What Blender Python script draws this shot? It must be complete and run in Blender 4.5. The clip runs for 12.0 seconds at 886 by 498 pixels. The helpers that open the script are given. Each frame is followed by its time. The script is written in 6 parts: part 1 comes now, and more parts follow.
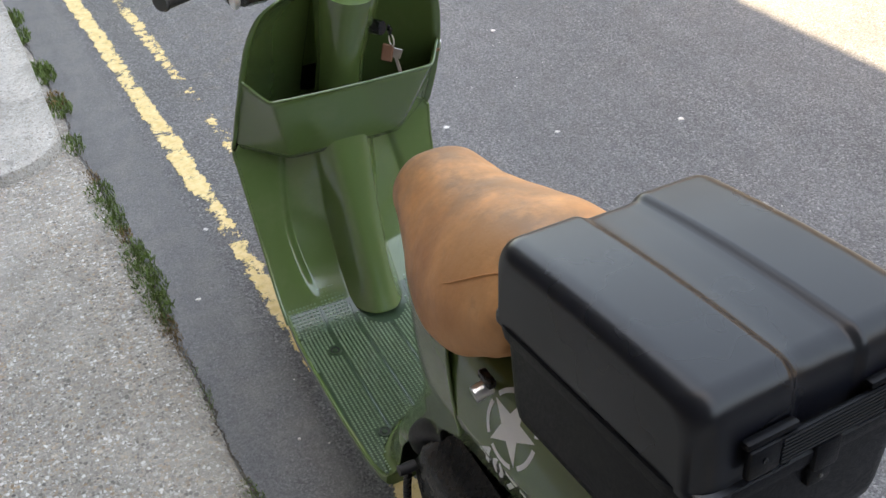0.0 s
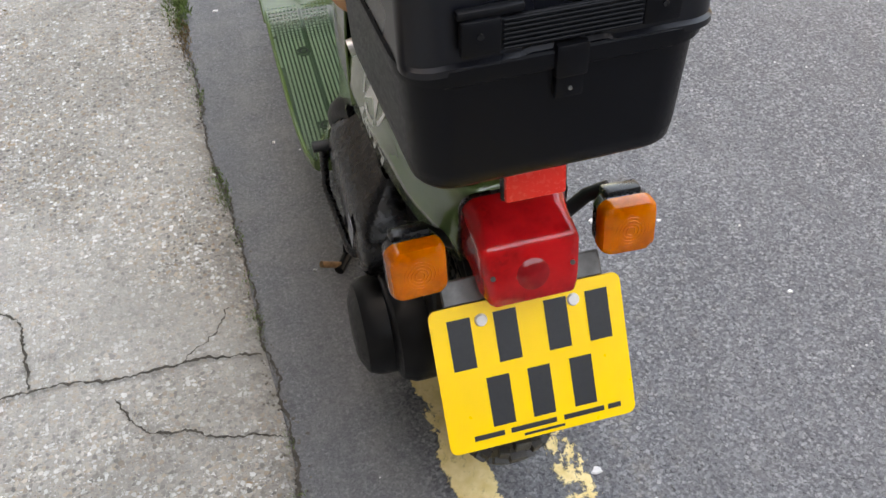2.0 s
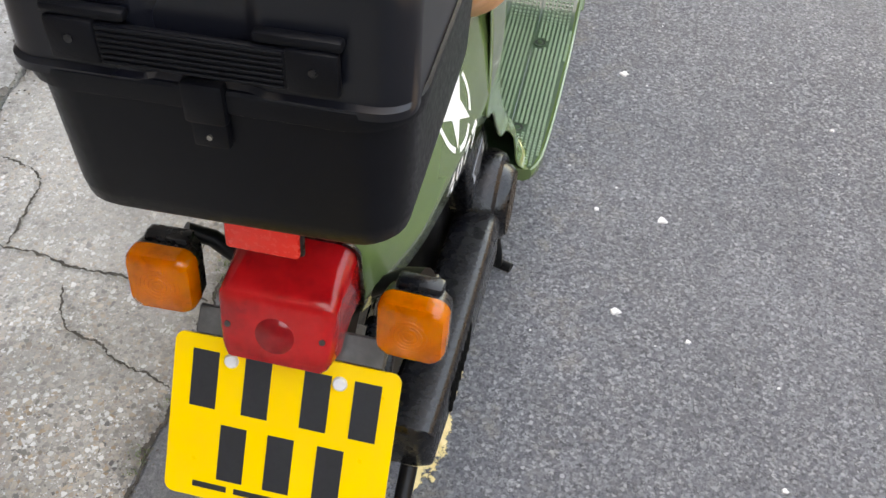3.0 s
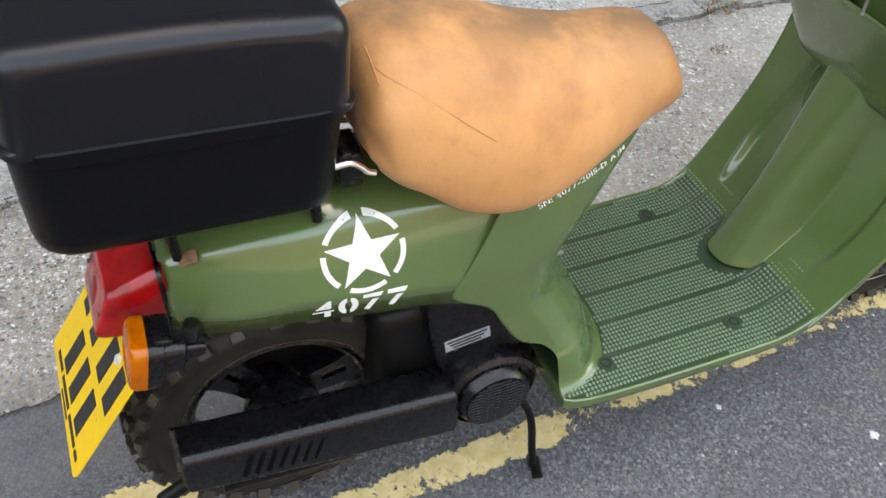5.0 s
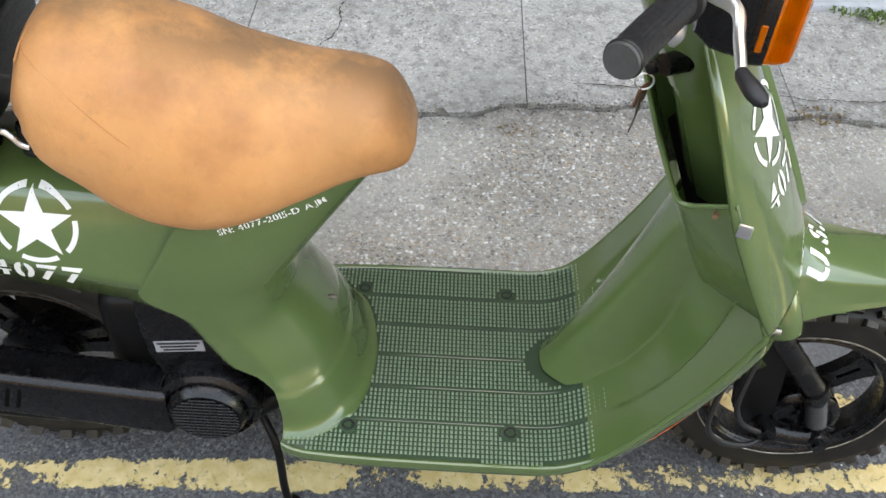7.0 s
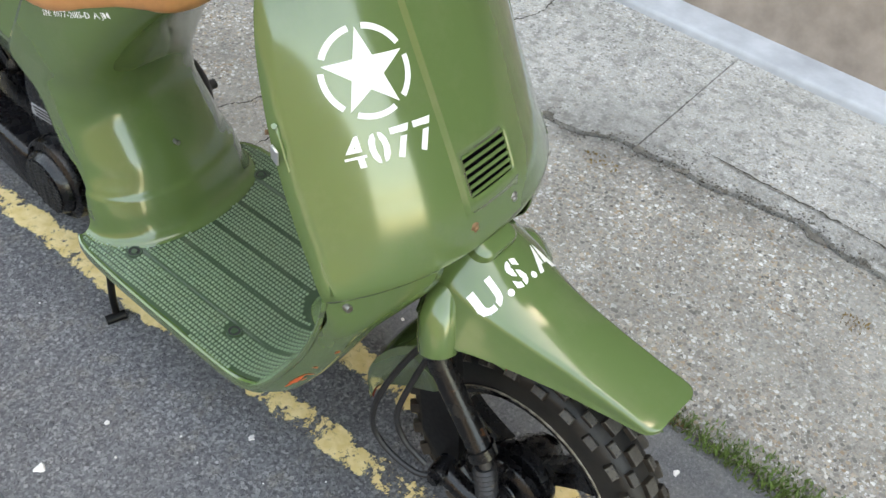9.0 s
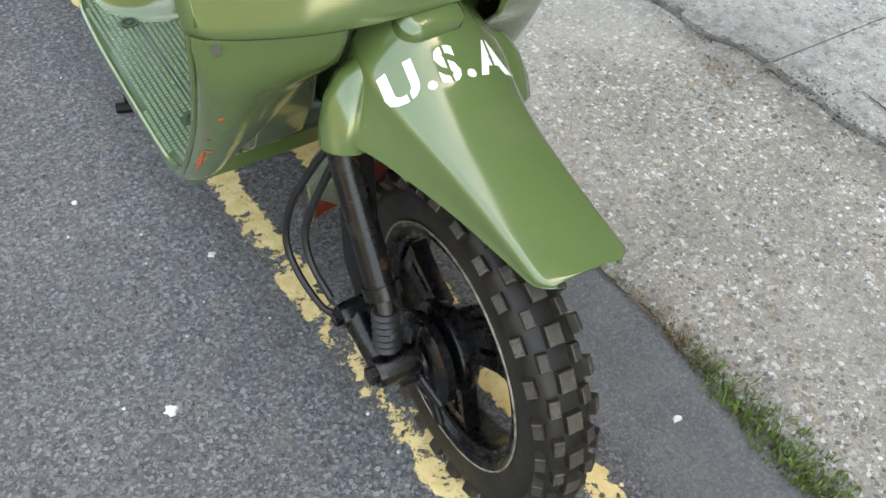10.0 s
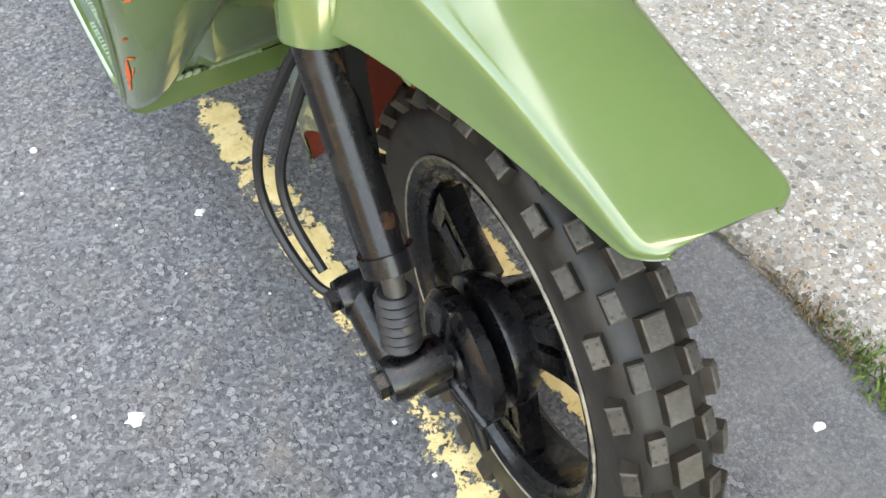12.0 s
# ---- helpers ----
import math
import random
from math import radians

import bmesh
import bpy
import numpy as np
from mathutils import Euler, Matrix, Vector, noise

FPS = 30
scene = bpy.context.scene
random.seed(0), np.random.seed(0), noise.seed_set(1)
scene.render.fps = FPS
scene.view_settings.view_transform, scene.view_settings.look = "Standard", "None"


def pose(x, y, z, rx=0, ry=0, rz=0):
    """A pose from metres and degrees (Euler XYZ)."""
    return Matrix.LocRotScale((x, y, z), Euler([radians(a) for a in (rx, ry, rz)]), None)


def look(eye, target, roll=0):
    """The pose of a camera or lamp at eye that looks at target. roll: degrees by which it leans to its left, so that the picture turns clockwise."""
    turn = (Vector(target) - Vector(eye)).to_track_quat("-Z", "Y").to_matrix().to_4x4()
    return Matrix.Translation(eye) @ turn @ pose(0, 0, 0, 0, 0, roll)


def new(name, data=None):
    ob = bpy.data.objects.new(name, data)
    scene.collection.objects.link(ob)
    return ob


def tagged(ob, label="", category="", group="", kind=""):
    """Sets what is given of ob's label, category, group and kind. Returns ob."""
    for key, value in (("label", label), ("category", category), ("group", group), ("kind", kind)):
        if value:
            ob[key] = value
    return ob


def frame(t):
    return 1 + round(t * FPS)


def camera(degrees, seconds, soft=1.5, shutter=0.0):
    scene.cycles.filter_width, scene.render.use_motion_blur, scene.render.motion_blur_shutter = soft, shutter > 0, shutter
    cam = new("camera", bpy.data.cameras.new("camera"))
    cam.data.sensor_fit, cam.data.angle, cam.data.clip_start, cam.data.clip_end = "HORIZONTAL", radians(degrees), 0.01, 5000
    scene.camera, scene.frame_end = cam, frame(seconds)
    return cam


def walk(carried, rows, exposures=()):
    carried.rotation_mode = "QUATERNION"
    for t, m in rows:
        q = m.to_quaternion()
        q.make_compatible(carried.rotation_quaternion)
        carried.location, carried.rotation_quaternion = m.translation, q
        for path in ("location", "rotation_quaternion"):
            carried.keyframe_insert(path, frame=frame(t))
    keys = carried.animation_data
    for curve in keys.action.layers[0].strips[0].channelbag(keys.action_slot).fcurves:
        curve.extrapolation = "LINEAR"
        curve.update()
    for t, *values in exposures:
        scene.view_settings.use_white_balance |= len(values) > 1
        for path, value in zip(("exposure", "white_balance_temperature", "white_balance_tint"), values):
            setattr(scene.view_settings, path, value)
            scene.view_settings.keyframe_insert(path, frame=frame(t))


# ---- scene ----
cam = camera(51.8, 12.0)
PATH = [
    (0, (-0.475, -0.487, 1.432), (0.206, 0.947, 0.216), -2.9),
    (0.5, (-0.522, -0.593, 1.374), (0.159, 0.744, 0.052), -0.9),
    (1, (-0.569, -0.684, 1.322), (0.099, 0.551, -0.102), 1.0),
    (1.5, (-0.49, -0.726, 1.322), (0.088, 0.509, -0.14), 0.4),
    (2, (-0.233, -0.739, 1.263), (0.087, 0.571, -0.214), -2.6),
    (2.5, (0.024, -0.638, 1.202), (0.038, 0.664, -0.316), -1.6),
    (3, (0.273, -0.58, 1.192), (-0.035, 0.702, -0.312), -0.6),
    (3.2, (0.373, -0.567, 1.211), (-0.065, 0.68, -0.29), -0.2),
    (4.8, (0.799, -0.113, 1.301), (-0.46, 0.544, -0.107), 1.8),
    (5, (0.828, -0.061, 1.298), (-0.488, 0.514, -0.094), 1.9),
    (5.5, (0.831, 0.099, 1.324), (-0.547, 0.497, -0.07), 2.6),
    (6, (0.86, 0.279, 1.338), (-0.557, 0.537, -0.05), 2.3),
    (6.5, (0.904, 0.469, 1.321), (-0.55, 0.594, -0.047), 1.7),
    (7, (0.889, 0.623, 1.305), (-0.557, 0.642, -0.077), 3.6),
    (7.5, (0.849, 0.795, 1.322), (-0.555, 0.672, -0.097), 5.5),
    (7.7, (0.844, 0.873, 1.332), (-0.54, 0.671, -0.097), 5.6),
    (9.3, (0.605, 1.557, 1.208), (-0.493, 0.641, -0.19), 8.9),
    (9.5, (0.552, 1.608, 1.168), (-0.463, 0.633, -0.253), 9.0),
    (10, (0.423, 1.631, 1.026), (-0.432, 0.601, -0.46), 9.4),
    (10.5, (0.274, 1.538, 0.754), (-0.519, 0.455, -0.729), 7.1),
    (11, (0.179, 1.468, 0.612), (-0.561, 0.394, -0.903), 4.7),
    (11.5, (0.18, 1.454, 0.617), (-0.526, 0.395, -0.925), 3.4),
    (12, (0.269, 1.487, 0.791), (-0.409, 0.434, -0.768), 3.2),
]
EXPOSURE = [(0.0, 3.41, 11010, 11), (1.0, 3.85, 11814, 12), (1.5, 3.92, 11987, 13), (2.5, 3.63, 12332, 13), (3.2, 3.87, 12332, 13), (4.8, 3.64, 11773, 11), (5.5, 3.54, 11682, 10), (7.5, 3.51, 11590, 10), (9.5, 3.62, 11616, 7), (10.5, 3.83, 11802, 8), (11.0, 4.2, 11709, 8), (11.5, 4.55, 11977, 9), (12.0, 4.37, 11977, 9)]
walk(cam, [(t, look(eye, target, roll)) for t, eye, target, roll in PATH], EXPOSURE)

from mathutils.bvhtree import BVHTree

# ---- light ----
SUN_UP, SUN_TURN = 55.0, -90.0
world = bpy.data.worlds.new("sky")
scene.world = world
world.use_nodes = True
wn = world.node_tree
sky = wn.nodes.new("ShaderNodeTexSky")
sky.sky_type, sky.sun_disc = "NISHITA", False
sky.sun_elevation, sky.sun_rotation = radians(SUN_UP), radians(SUN_TURN)
sky.air_density, sky.dust_density = 1.0, 1.8
wn.links.new(sky.outputs[0], wn.nodes["Background"].inputs[0])
wn.nodes["Background"].inputs[1].default_value = 0.15
sun = new("sun", bpy.data.lights.new("sun", "SUN"))
sun.data.energy, sun.data.angle, sun.data.color = 3.0, radians(0.5), (1.0, 0.95, 0.88)
SUN_DIR = Vector((math.sin(radians(SUN_TURN)) * math.cos(radians(SUN_UP)), math.cos(radians(SUN_TURN)) * math.cos(radians(SUN_UP)), math.sin(radians(SUN_UP))))
sun.matrix_world = look(SUN_DIR * 10, (0, 0, 0))


# ---- materials ----
class Nodes:
    """A short way to write node materials."""

    def __init__(self, name):
        self.m = bpy.data.materials.new(name)
        self.m.use_nodes = True
        self.t = self.m.node_tree
        self.bsdf = self.t.nodes["Principled BSDF"]
        self.out = self.t.nodes["Material Output"]
        self.co = self.t.nodes.new("ShaderNodeTexCoord").outputs["Object"]

    def put(self, socket, value):
        if isinstance(value, bpy.types.NodeSocket):
            self.t.links.new(value, socket)
        elif isinstance(value, (tuple, list)) and len(value) == 3 and socket.type == "RGBA":
            socket.default_value = (*value, 1)
        else:
            socket.default_value = value

    def set(self, **kw):
        for key, value in kw.items():
            self.put(self.bsdf.inputs[key.replace("_", " ")], value)

    def noise(self, scale, detail=4, rough=0.55, co=None, dist=0.0):
        n = self.t.nodes.new("ShaderNodeTexNoise")
        self.put(n.inputs["Vector"], co or self.co)
        for k, v in (("Scale", scale), ("Detail", detail), ("Roughness", rough), ("Distortion", dist)):
            n.inputs[k].default_value = v
        return n.outputs["Fac"]

    def cells(self, scale, feature="F1", out="Distance", co=None):
        n = self.t.nodes.new("ShaderNodeTexVoronoi")
        n.feature = feature
        self.put(n.inputs["Vector"], co or self.co)
        n.inputs["Scale"].default_value = scale
        return n.outputs[out]

    def ramp(self, fac, *stops):
        n = self.t.nodes.new("ShaderNodeValToRGB")
        e = n.color_ramp.elements
        while len(e) < len(stops):
            e.new(0.5)
        for el, (p, c) in zip(e, stops):
            el.position = p
            el.color = (*c, 1) if isinstance(c, tuple) else (c, c, c, 1)
        self.put(n.inputs[0], fac)
        return n.outputs["Color"]

    def mix(self, fac, a, b, how="MIX"):
        n = self.t.nodes.new("ShaderNodeMix")
        n.data_type, n.blend_type = "RGBA", how
        self.put(n.inputs[0], fac)
        self.put(n.inputs[6], a)
        self.put(n.inputs[7], b)
        return n.outputs[2]

    def calc(self, op, a, b=0.0):
        n = self.t.nodes.new("ShaderNodeMath")
        n.operation = op
        self.put(n.inputs[0], a)
        self.put(n.inputs[1], b)
        return n.outputs[0]

    def channel(self, color, index):
        n = self.t.nodes.new("ShaderNodeSeparateColor")
        self.put(n.inputs[0], color)
        return n.outputs[index]

    def bump(self, height, strength=0.3, distance=0.002, base=None):
        n = self.t.nodes.new("ShaderNodeBump")
        n.inputs["Strength"].default_value, n.inputs["Distance"].default_value = strength, distance
        self.put(n.inputs["Height"], height)
        if base:
            self.put(n.inputs["Normal"], base)
        self.put(self.bsdf.inputs["Normal"], n.outputs[0])
        return n.outputs[0]

    def warped(self, scale, amount):
        """The place, shifted a little by noise, for uneven outlines."""
        n = self.t.nodes.new("ShaderNodeTexNoise")
        self.put(n.inputs["Vector"], self.co)
        n.inputs["Scale"].default_value, n.inputs["Detail"].default_value = scale, 2
        v = self.t.nodes.new("ShaderNodeVectorMath")
        v.operation = "MULTIPLY_ADD"
        self.put(v.inputs[0], n.outputs["Color"])
        v.inputs[1].default_value = (amount, amount, amount)
        self.put(v.inputs[2], self.co)
        return v.outputs[0]

    def world(self):
        self.co = self.t.nodes.new("ShaderNodeNewGeometry").outputs["Position"]
        return self


def plain(name, color, rough=0.5, metal=0.0, vary=0.15, scale=30.0, bump=0.0, bump_scale=200.0, **more):
    """A surface with grain at two scales."""
    n = Nodes(name)
    dark = tuple(c * (1 - vary) for c in color)
    light = tuple(min(1, c * (1 + vary)) for c in color)
    a, b = n.noise(scale, 5), n.noise(scale * 7, 4)
    n.set(Base_Color=n.mix(n.calc("MULTIPLY", b, 0.5), n.ramp(a, (0.3, dark), (0.7, light)), color),
          Roughness=n.channel(n.ramp(b, (0.3, max(0, rough - 0.08)), (0.7, min(1, rough + 0.08))), 0), Metallic=metal, **more)
    if bump:
        n.bump(n.noise(bump_scale, 3), bump, 0.001)
    return n.m


GREEN = (0.088, 0.141, 0.046)


def green_paint(name="green_paint", base=GREEN, rough=0.17):
    n = Nodes(name)
    a, b, c = n.noise(5, 5), n.noise(70, 5, 0.65), n.noise(350, 3)
    col = n.mix(a, tuple(v * 0.92 for v in base), tuple(v * 1.08 for v in base))
    # dust and fine scuffs
    dust = n.ramp(n.noise(11, 8, 0.72), (0.52, 0.0), (0.72, 0.16))
    col = n.mix(dust, col, (0.20, 0.21, 0.13))
    n.set(Base_Color=col, Roughness=n.channel(n.ramp(b, (0.3, rough - 0.06), (0.7, rough + 0.08)), 0), Coat_Weight=0.9, Coat_Roughness=0.09)
    first = n.bump(c, 0.04, 0.0005)
    n.bump(n.noise(9, 2), 0.05, 0.01, first)
    return n.m


def leather_material():
    n = Nodes("tan_leather")
    a = n.noise(7, 6, 0.6)
    b = n.noise(26, 6, 0.65)
    col = n.ramp(a, (0.30, (0.44, 0.168, 0.058)), (0.48, (0.66, 0.282, 0.100)), (0.75, (0.80, 0.385, 0.158)))
    # grime rubbed into the middle where riders sit
    px = n.t.nodes.new("ShaderNodeSeparateXYZ")
    n.put(px.inputs[0], n.co)
    middle = n.channel(n.ramp(n.calc("ABSOLUTE", n.calc("ADD", px.outputs[0], 0.02)), (0.015, 1.0), (0.115, 0.16)), 0)
    grime = n.calc("MULTIPLY", middle, n.channel(n.ramp(n.noise(9, 7, 0.66), (0.32, 0.0), (0.58, 1.0)), 0))
    col = n.mix(grime, col, (0.20, 0.105, 0.052))
    col = n.mix(n.ramp(n.noise(45, 7, 0.7), (0.56, 0.0), (0.70, 0.3)), col, (0.30, 0.15, 0.07))
    col = n.mix(n.calc("MULTIPLY", b, 0.3), col, (0.55, 0.245, 0.08))
    n.set(Base_Color=col, Roughness=n.channel(n.ramp(b, (0.3, 0.5), (0.7, 0.68)), 0), Sheen_Weight=0.08)
    first = n.bump(n.cells(420), 0.12, 0.0006)
    n.bump(n.noise(16, 5, 0.6), 0.4, 0.006, first)
    return n.m


def asphalt_material():
    n = Nodes("asphalt").world()
    flat = n.co
    co = n.warped(260, 0.004)
    coarse, fine_c = n.cells(105, out="Color", co=co), n.cells(230, out="Color", co=co)
    grain = n.noise(360, 5, 0.75)
    col = n.ramp(n.channel(fine_c, 0), (0.0, (0.036, 0.037, 0.040)), (0.5, (0.082, 0.083, 0.088)), (0.85, (0.130, 0.131, 0.134)), (1.0, (0.20, 0.199, 0.195)))
    stone = n.ramp(n.channel(coarse, 1), (0.0, (0.034, 0.035, 0.040)), (0.4, (0.105, 0.105, 0.110)), (0.8, (0.17, 0.169, 0.169)), (1.0, (0.235, 0.232, 0.226)))
    shown = n.calc("MULTIPLY", n.channel(n.ramp(n.channel(coarse, 0), (0.50, 0.0), (0.54, 1.0)), 0), n.channel(n.ramp(n.cells(105, co=co), (0.34, 1.0), (0.46, 0.0)), 0))
    col = n.mix(shown, col, stone)
    big = n.noise(1.7, 6, 0.6)
    col = n.mix(n.ramp(big, (0.35, 0.0), (0.7, 0.30)), col, (0.165, 0.165, 0.168))
    col = n.mix(n.ramp(n.noise(9, 6, 0.7), (0.50, 0.0), (0.68, 0.35)), col, (0.055, 0.053, 0.052))
    # the smoother strip along the kerb
    px = n.t.nodes.new("ShaderNodeSeparateXYZ")
    n.put(px.inputs[0], flat)
    edge = n.calc("ADD", n.calc("ADD", px.outputs[0], n.calc("MULTIPLY", px.outputs[1], 0.055)), n.calc("MULTIPLY", n.noise(11, 4), 0.03))
    strip = n.channel(n.ramp(n.calc("MULTIPLY", edge, -1.0), (0.085, 0.0), (0.115, 1.0)), 0)
    sand = n.ramp(n.noise(700, 3), (0.3, (0.046, 0.049, 0.053)), (0.7, (0.124, 0.128, 0.131)))
    sand = n.mix(n.ramp(n.noise(170, 5, 0.7), (0.50, 0.0), (0.62, 0.85)), sand, (0.185, 0.183, 0.18))
    sand = n.mix(n.ramp(n.noise(60, 6, 0.7), (0.50, 0.0), (0.66, 0.6)), sand, (0.045, 0.045, 0.047))
    sand = n.mix(n.ramp(n.noise(310, 4, 0.7), (0.54, 0.0), (0.62, 0.7)), sand, (0.036, 0.036, 0.039))
    col = n.mix(n.calc("MULTIPLY", strip, 0.85), col, n.mix(n.ramp(n.noise(14, 5), (0.40, 0.0), (0.72, 0.55)), sand, (0.145, 0.138, 0.128)))
    # brown stains beside the lines
    near = n.channel(n.ramp(n.calc("ABSOLUTE", n.calc("SUBTRACT", px.outputs[0], 0.13)), (0.05, 1.0), (0.32, 0.0)), 0)
    stain = n.calc("MULTIPLY", near, n.channel(n.ramp(n.noise(13, 8, 0.72), (0.52, 0.0), (0.68, 0.5)), 0))
    col = n.mix(stain, col, (0.16, 0.132, 0.095))
    # faint tracks along the road
    long = n.t.nodes.new("ShaderNodeVectorMath")
    long.operation = "MULTIPLY"
    n.put(long.inputs[0], flat)
    long.inputs[1].default_value = (1.0, 0.09, 1.0)
    track = n.noise(11, 4, 0.6, co=long.outputs[0])
    col = n.mix(n.ramp(track, (0.40, 0.0), (0.62, 0.32)), col, (0.062, 0.063, 0.066))
    # dark pits between the stones
    pit = n.ramp(n.noise(150, 6, 0.75, dist=0.8), (0.40, 0.85), (0.49, 0.0))
    col = n.mix(n.calc("MULTIPLY", n.channel(pit, 0), n.calc("SUBTRACT", 1.0, n.calc("MULTIPLY", strip, 0.6))), col, (0.026, 0.026, 0.029))
    n.set(Base_Color=n.mix(grain, n.mix(1.0, col, (0.84, 0.84, 0.86), "MULTIPLY"), n.mix(1.0, col, (1.78, 1.78, 1.80), "MULTIPLY")), Roughness=0.72)
    rough_only = n.calc("SUBTRACT", 1.0, strip)
    first = n.bump(n.calc("ADD", n.calc("MULTIPLY", shown, rough_only), n.calc("MULTIPLY", n.channel(fine_c, 1), 0.35)), 0.8, 0.0035)
    n.bump(grain, 0.6, 0.002, first)
    return n.m


def aggregate_material(name, base, dark, scale=125.0, tint=1.0, shown_at=0.52, stain=0.56):
    """Concrete with its stones laid bare: two sizes of stone in a sandy matrix."""
    n = Nodes(name).world()
    co = n.warped(120, 0.009)
    sand = n.noise(420, 4, 0.7)
    col = n.ramp(sand, (0.28, tuple(v * 0.62 for v in base)), (0.5, tuple(v * 1.0 for v in base)), (0.72, tuple(min(0.85, v * 1.28) for v in base)))
    height = n.calc("MULTIPLY", sand, 0.5)
    for size, keep, radius in ((scale * 2.4, shown_at - 0.06, 0.50), (scale, shown_at, 0.52)):
        cells = n.cells(size, out="Color", co=co)
        pick, warm, size_pick = n.channel(cells, 0), n.channel(cells, 1), n.channel(cells, 2)
        stone = n.ramp(pick, (0.0, dark), (0.09, (0.12, 0.112, 0.105)), (0.17, tuple(v * 0.55 for v in base)), (0.45, tuple(v * 0.95 for v in base)), (0.66, (0.40, 0.345, 0.275)), (0.80, (0.49, 0.475, 0.45)), (1.0, (0.78, 0.77, 0.745)))
        stone = n.mix(n.calc("MULTIPLY", n.channel(n.ramp(warm, (0.72, 0.0), (0.95, 1.0)), 0), 0.55 * tint), stone, (0.44, 0.26, 0.12))
        edge = n.calc("SUBTRACT", n.cells(size, co=co), n.calc("MULTIPLY", size_pick, 0.12))
        shown = n.calc("MULTIPLY", n.channel(n.ramp(warm, (keep - 0.42, 0.0), (keep - 0.38, 1.0)), 0), n.channel(n.ramp(edge, (radius - 0.10, 1.0), (radius - 0.03, 0.0)), 0))
        rim = n.calc("MULTIPLY", shown, 1.0)
        col = n.mix(rim, col, stone)
        height = n.calc("ADD", height, n.calc("MULTIPLY", shown, 0.5))
    col = n.mix(n.ramp(n.noise(2.3, 6, 0.65), (0.40, 0.0), (0.68, 0.5)), col, tuple(v * 0.6 for v in base))
    col = n.mix(n.ramp(n.noise(8, 7, 0.7), (0.45, 0.0), (0.68, 0.38)), col, tuple(v * 0.62 for v in base))
    col = n.mix(n.ramp(n.noise(4.5, 8, 0.78, dist=0.4), (0.50, 0.0), (0.66, 0.5)), col, (0.175, 0.165, 0.15))
    col = n.mix(n.ramp(n.noise(1.4, 5, 0.6), (0.46, 0.0), (0.62, 0.35)), col, (0.52, 0.50, 0.46))
    col = n.mix(n.ramp(n.noise(30, 7, 0.75), (stain, 0.0), (stain + 0.10, 0.55)), col, (0.14, 0.132, 0.12))
    # dirt gathered along the joint and the kerb
    px = n.t.nodes.new("ShaderNodeSeparateXYZ")
    n.put(px.inputs[0], n.co)
    joint = n.calc("ABSOLUTE", n.calc("ADD", n.calc("ADD", px.outputs[0], n.calc("MULTIPLY", px.outputs[1], 0.085)), 0.875))
    kerb = n.calc("ABSOLUTE", n.calc("ADD", n.calc("ADD", px.outputs[0], n.calc("MULTIPLY", px.outputs[1], 0.052)), 0.315))
    rubble = n.channel(n.ramp(n.noise(28, 8, 0.75), (0.36, 0.0), (0.62, 1.0)), 0)
    for place, wide, much in ((joint, 0.11, 0.75), (kerb, 0.05, 0.6)):
        near = n.channel(n.ramp(place, (0.0, much), (wide, 0.0)), 0)
        col = n.mix(n.calc("MULTIPLY", near, rubble), col, (0.105, 0.097, 0.088))
    col = n.mix(n.ramp(n.noise(260, 3, 0.6), (0.67, 0.0), (0.72, 0.45)), col, (0.09, 0.085, 0.08))
    n.set(Base_Color=col, Roughness=0.9)
    first = n.bump(height, 0.6, 0.0025)
    n.bump(n.noise(60, 5), 0.35, 0.004, first)
    return n.m


def road_paint_material():
    """Worn yellow line paint: flaked off in patches that let the road show."""
    n = Nodes("worn_yellow_paint").world()
    px = n.t.nodes.new("ShaderNodeUVMap").outputs[0]
    uv = n.t.nodes.new("ShaderNodeSeparateXYZ")
    n.put(uv.inputs[0], px)
    side = n.calc("ABSOLUTE", n.calc("SUBTRACT", uv.outputs[0], 0.5))
    wear = n.calc("ADD", n.noise(14, 10, 0.74, dist=0.3), n.calc("MULTIPLY", n.noise(85, 7, 0.75), 0.44))
    wear = n.calc("ADD", wear, n.calc("MULTIPLY", n.calc("POWER", n.calc("MULTIPLY", side, 2.0), 3.0), 0.34))
    wear = n.calc("ADD", wear, n.calc("MULTIPLY", uv.outputs[1], 0.30))
    hole = n.channel(n.ramp(wear, (0.895, 0.0), (0.915, 1.0)), 0)
    col = n.ramp(n.noise(40, 6, 0.6), (0.3, (0.63, 0.45, 0.18)), (0.7, (0.80, 0.63, 0.34)))
    col = n.mix(n.ramp(n.noise(55, 8, 0.75, dist=0.8), (0.56, 0.0), (0.64, 0.65)), col, (0.30, 0.22, 0.11))
    n.set(Base_Color=col, Roughness=0.75)
    n.bump(n.noise(120, 4), 0.4, 0.002)
    clear = n.t.nodes.new("ShaderNodeBsdfTransparent")
    mixer = n.t.nodes.new("ShaderNodeMixShader")
    n.put(mixer.inputs[0], hole)
    n.put(mixer.inputs[1], n.bsdf.outputs[0])
    n.put(mixer.inputs[2], clear.outputs[0])
    n.put(n.out.inputs["Surface"], mixer.outputs[0])
    return n.m


